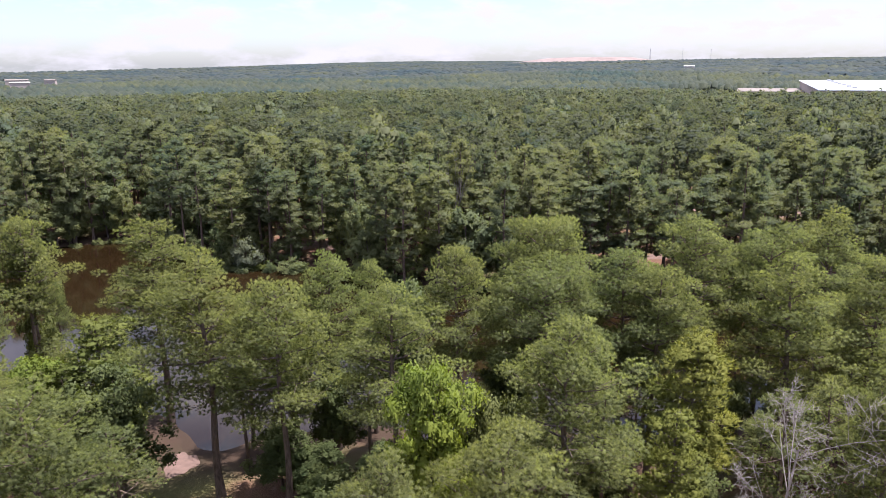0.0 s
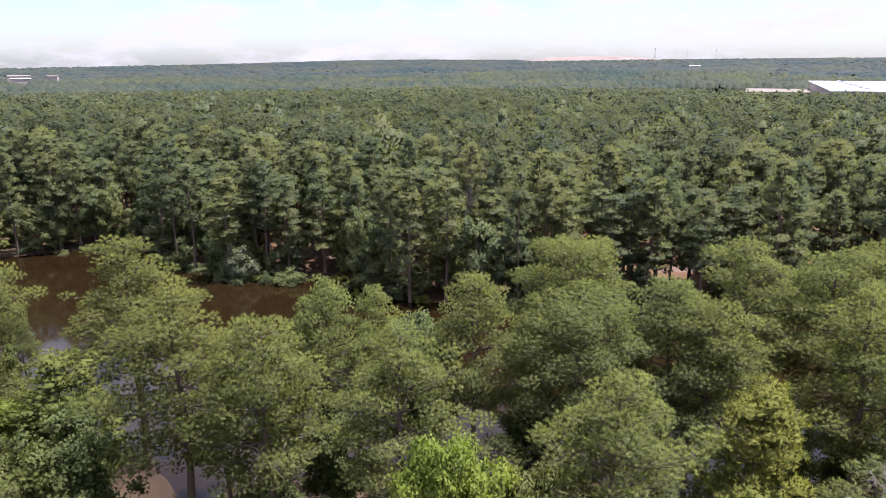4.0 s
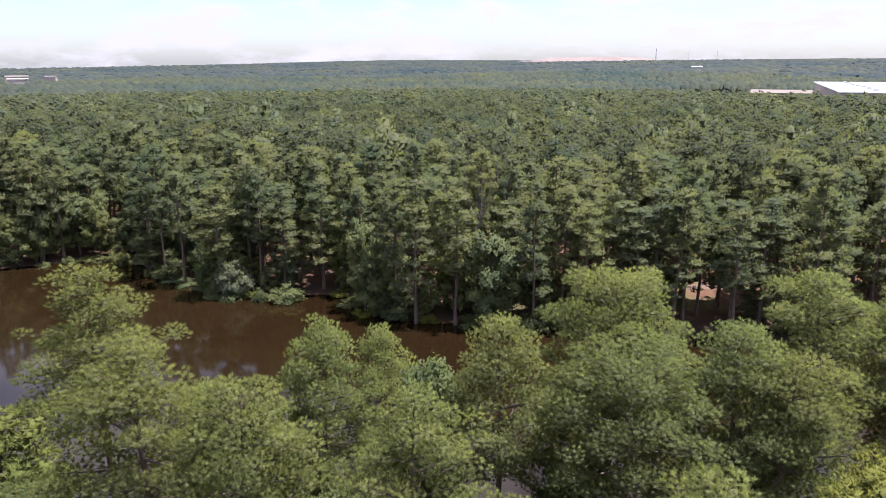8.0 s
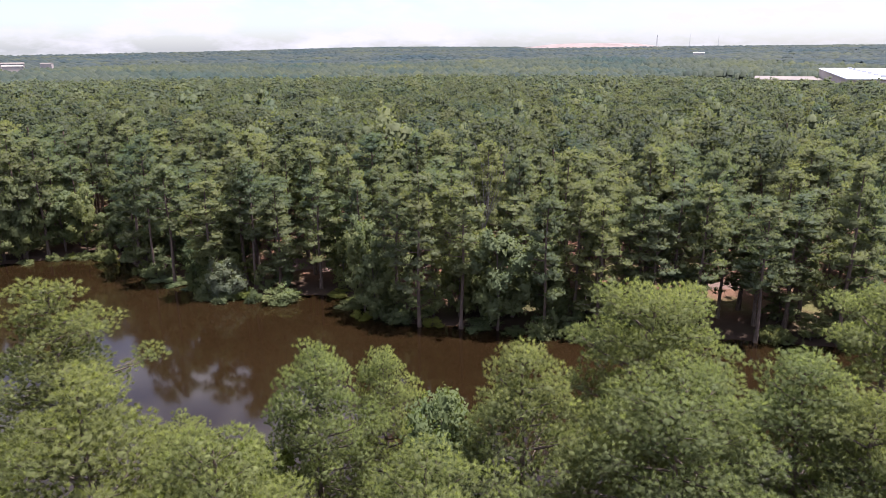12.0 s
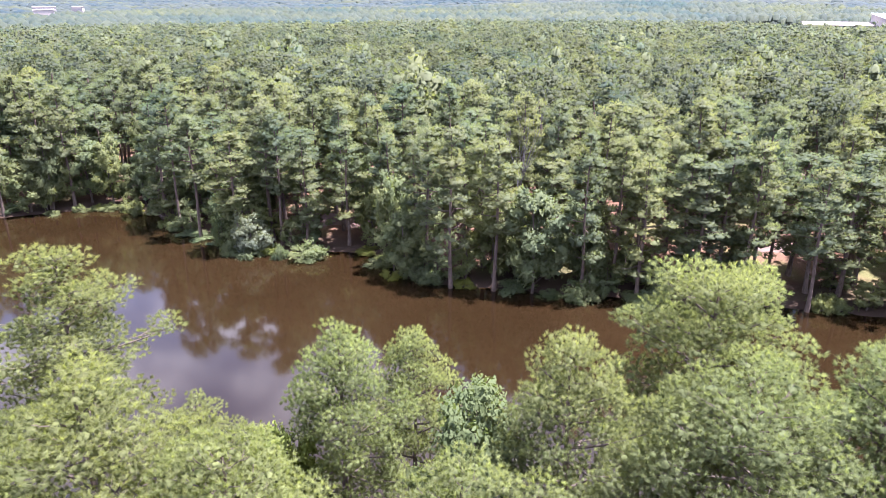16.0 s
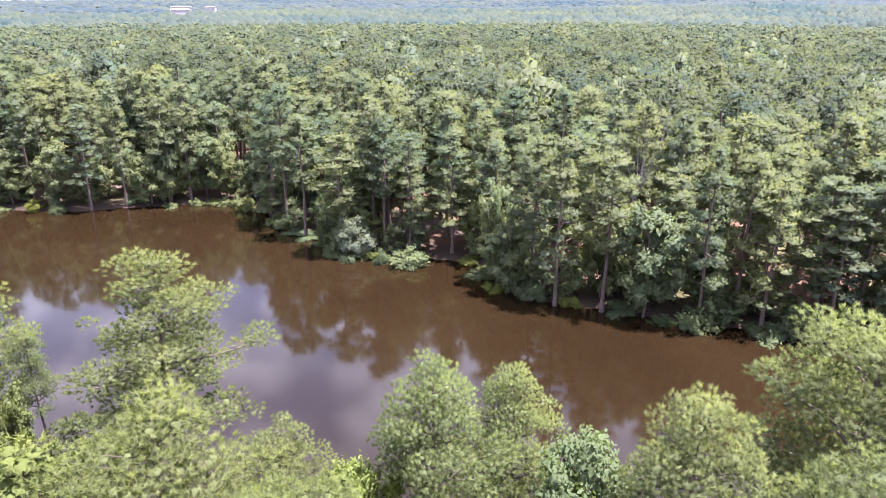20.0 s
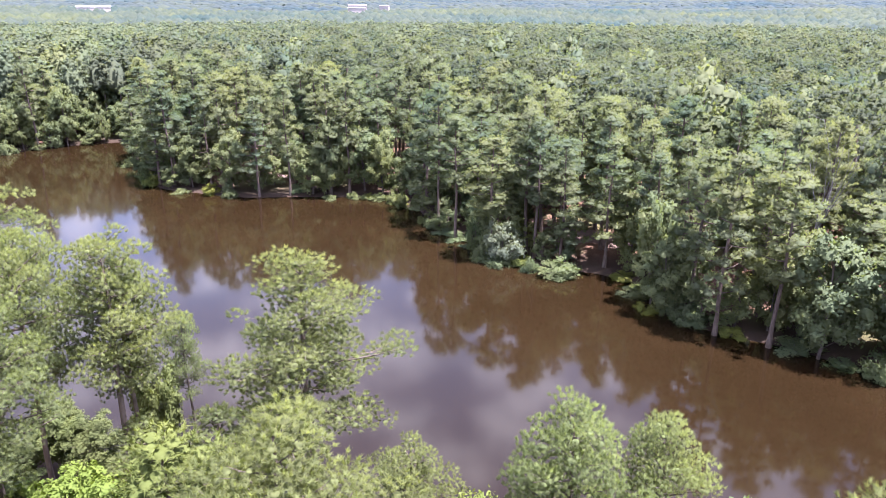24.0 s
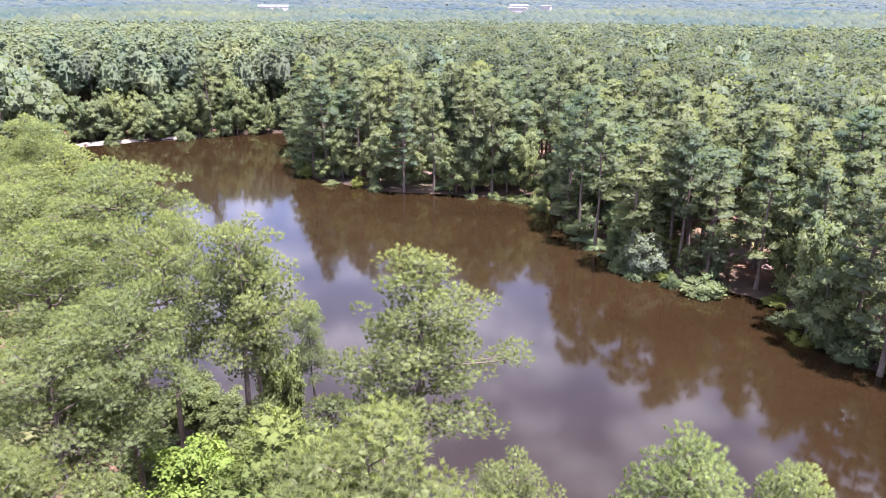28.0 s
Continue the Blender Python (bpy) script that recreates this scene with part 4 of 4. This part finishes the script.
def far_canopy():
    """The treetops of the country out to the skyline, as one lumpy sheet."""
    radii, angles = np.geomspace(560, 4900, 150), np.linspace(radians(-50), radians(88), 560)
    x, y = polar(radii, angles, (0, 30))
    z = land(x, y)
    far = np.hypot(x, y - 30)
    lump = [noise.noise((px * 0.045, py * 0.045, 0.3)) + 0.6 * noise.noise((px * 0.11, py * 0.11, 5.1)) + 0.8 * noise.noise((px * 0.006, py * 0.006, 2.0)) for px, py in zip(x.ravel(), y.ravel())]
    lump = np.array(lump).reshape(x.shape)
    z = z + 18 * step(540, 660, far) - 2 + 2.5 * lump + np.random.default_rng(3).normal(0, 0.6, x.shape)
    spots = np.stack([x.ravel(), y.ravel()], 1)
    whole = clear_of(spots)
    for shift in ((40, 0), (-40, 0), (0, 40), (0, -40)):
        whole &= clear_of(spots + np.array(shift))
    z = np.where(whole.reshape(x.shape), z, land(x, y) - 6)
    v = np.stack([x, y, z], -1).reshape(-1, 3)
    ob = new("far_woods", tri_mesh("far_woods", v, ring_faces(len(radii), len(angles), False), FAR_FLOOR_HAZED))
    tagged(ob, "rolling green woods out to the skyline", "woods", kind="stuff")


far_canopy()


# ------------------------------------------------------------------ buildings, masts and bare earth far off
def warehouse():
    root = new("warehouse")
    root.matrix_world = pose(312, 600, -8)
    tagged(root, "huge white-roofed warehouse among trees", "warehouse")
    a, b = Vector((130, 301, 0)), Vector((300, -128, 0))
    hgt = 24.0

    def slab(name, p, q, t0, t1, mat, label=""):
        bm = bmesh.new()
        low = [bm.verts.new((*c.xy, t0)) for c in (p, p + q[0], p + q[0] + q[1], p + q[1])]
        top = [bm.verts.new((*c.xy, t1)) for c in (p, p + q[0], p + q[0] + q[1], p + q[1])]
        bm.faces.new(low[::-1])
        bm.faces.new(top)
        for i in range(4):
            bm.faces.new((low[i], low[(i + 1) % 4], top[(i + 1) % 4], top[i]))
        bmesh.ops.recalc_face_normals(bm, faces=bm.faces[:])
        me = bpy.data.meshes.new(name)
        bm.to_mesh(me)
        bm.free()
        me.materials.append(mat)
        return part(name, me, root, label)

    slab("wall", Vector((0, 0, 0)), (a, b), 0, hgt, WALL_TAN, "pale tan precast wall")
    slab("roof", -a * 0.004 - b * 0.004, (a * 1.008, b * 1.008), hgt + 0.01, hgt + 0.8, ROOF_WHITE, "flat white roof")
    for i in range(7):
        for j in range(4):
            c = a * (0.1 + 0.13 * i) + b * (0.08 + 0.2 * j)
            slab("roof_unit", c, (a * 0.012, b * 0.012), hgt + 0.81, hgt + 2.6, STEEL)


def yard():
    me = box_mesh("yard", (75, 110, 0.6), CONCRETE, 0)
    ob = new("yard", me)
    ob.matrix_world = pose(385, 850, 7.0, 0, 0, -23)
    tagged(ob, "pale bare yard beside the warehouse", "yard", kind="structure")


def mast(x, y, base, top, wide):
    root = new("radio_mast")
    root.matrix_world = pose(x, y, base)
    tagged(root, "thin grey lattice radio mast on the skyline", "mast", "radio masts")
    h = top - base
    for k in range(3):
        a = k * 2.094
        v, f = tube([(wide * math.cos(a), wide * math.sin(a), 0), (wide * 0.7 * math.cos(a), wide * 0.7 * math.sin(a), h)], [0.22 * wide, 0.16 * wide], 5)
        part("leg", tri_mesh("leg", v, f, STEEL), root)
    for i in range(1, 10):
        z = h * i / 10
        r = wide * (1 - 0.3 * i / 10)
        ring = [(r * math.cos(k * 2.094), r * math.sin(k * 2.094), z + (k % 2) * 3) for k in range(4)]
        part("brace", tri_mesh("brace", *tube(ring, [0.1 * wide] * 4, 4), STEEL), root)
    part("antenna", tri_mesh("antenna", *tube([(0, 0, h - 8), (0, 0, h - 4), (0, 0, h + 4)], [0.6 * wide, 0.6 * wide, 0.1 * wide], 8), STEEL), root)


def earth_mound():
    radii, angles = np.linspace(0, 1, 18), np.linspace(0, 2 * np.pi, 72, endpoint=False)
    r, a = np.meshgrid(radii, angles, indexing="ij")
    edge = 1 + 0.06 * np.sin(a * 5) + 0.04 * np.sin(a * 9 + 1)
    z = 22 * (1 - step(0.45, 1.0, r)) + 2.5 * np.sin(a * 3 + 4 * r) * (1 - r)
    v = np.stack([400 * r * np.cos(a) * edge, 200 * r * np.sin(a) * edge, z], -1).reshape(-1, 3)
    ob = new("earth_mound", tri_mesh("earth_mound", v, ring_faces(18, 72, True), RED_EARTH, True))
    ob.matrix_world = pose(800, 3950, 43)
    tagged(ob, "flat-topped mound of bare red earth on the skyline", "mound")


def shed(x, y, z, size, turn, wall, roof, label):
    root = new("distant_building")
    root.matrix_world = pose(x, y, z, 0, 0, turn)
    tagged(root, label, "building", "far buildings")
    w, d, h = size
    part("wall", box_mesh("wall", (w, d, h), wall, 0), root)
    v = np.array([(-w / 2 - 0.5, -d / 2 - 0.5, h + 0.01), (w / 2 + 0.5, -d / 2 - 0.5, h + 0.01), (w / 2 + 0.5, d / 2 + 0.5, h + 0.01), (-w / 2 - 0.5, d / 2 + 0.5, h + 0.01), (-w / 2 - 0.5, 0, h + d * 0.12), (w / 2 + 0.5, 0, h + d * 0.12)])
    me = bpy.data.meshes.new("roof")
    me.from_pydata(v.tolist(), [], [(0, 1, 5, 4), (2, 3, 4, 5), (0, 4, 3), (1, 2, 5), (3, 2, 1, 0)])
    me.materials.append(roof)
    part("roof", me, root)


shed(-830, 1430, -6, (40, 16, 20.5), 30, WALL_TAN, CONCRETE, "pale low building above distant trees")
shed(-775, 1450, -6, (20, 12, 20), 10, WALL_TAN, CONCRETE, "tan low building above distant trees")
shed(-884, 800, -8, (44, 14, 27), 48, WALL_TAN, HOUSE, "long pale-roofed building above distant trees")
shed(-571, 990, -8, (24, 10, 27), 30, WALL_TAN, HOUSE, "long pale-roofed building above distant trees")
shed(640, 1900, 2, (26, 12, 27), -20, HOUSE, ROOF_WHITE, "white building above distant trees")
warehouse()
yard()
mast(1137, 4020, 35, 108, 3.0)
mast(1461, 4000, 35, 103, 1.0)
mast(1340, 4100, 35, 112, 0.9)
earth_mound()


def bank_sand(x, y, rx, ry, turn, seed, label, mat=SAND):
    """A low apron of pale sand laid on the bank."""
    radii, angles = np.linspace(0.02, 1, 12), np.linspace(0, 2 * np.pi, 40, endpoint=False)
    r, a = np.meshgrid(radii, angles, indexing="ij")
    edge = 1 + 0.14 * np.sin(a * 3 + seed) + 0.08 * np.sin(a * 7 + 2 * seed)
    u, v = rx * r * np.cos(a) * edge, ry * r * np.sin(a) * edge
    c, s = math.cos(turn), math.sin(turn)
    px, py = x + u * c - v * s, y + u * s + v * c
    z = land(px, py) + 0.06 * (1 - r ** 2) + 0.012
    ob = new("sand", tri_mesh("sand", np.stack([px, py, z], -1).reshape(-1, 3), ring_faces(12, 40, True), mat, True))
    tagged(ob, label, "sand", kind="structure")


bank_sand(-27.0, 65.0, 1.6, 2.4, 0.1, 1, "pinkish bare sand on the near bank")
bank_sand(-194.0, 143.0, 9.0, 2.6, 1.05, 2, "pale sandy beach at the end of the pond", BEACH)
bank_sand(-186.5, 158.0, 4.0, 1.4, 1.05, 3, "pale sandy beach at the end of the pond", BEACH)
for sx, sy, rx, ry, turn, seed in ((45, 139.5, 6, 2.0, 0.1, 4), (62, 136, 4, 2.5, 0.2, 5), (-106, 163, 7, 3.0, 0.2, 6), (-30, 153, 8, 3.0, 0.0, 7), (-23, 152, 5, 2.5, 0.0, 8), (95, 182, 14, 7, 0.0, 9), (72, 186, 8, 4, 0.0, 10)):
    bank_sand(sx, sy, rx, ry, turn, seed, "bare pinkish earth between the pines")
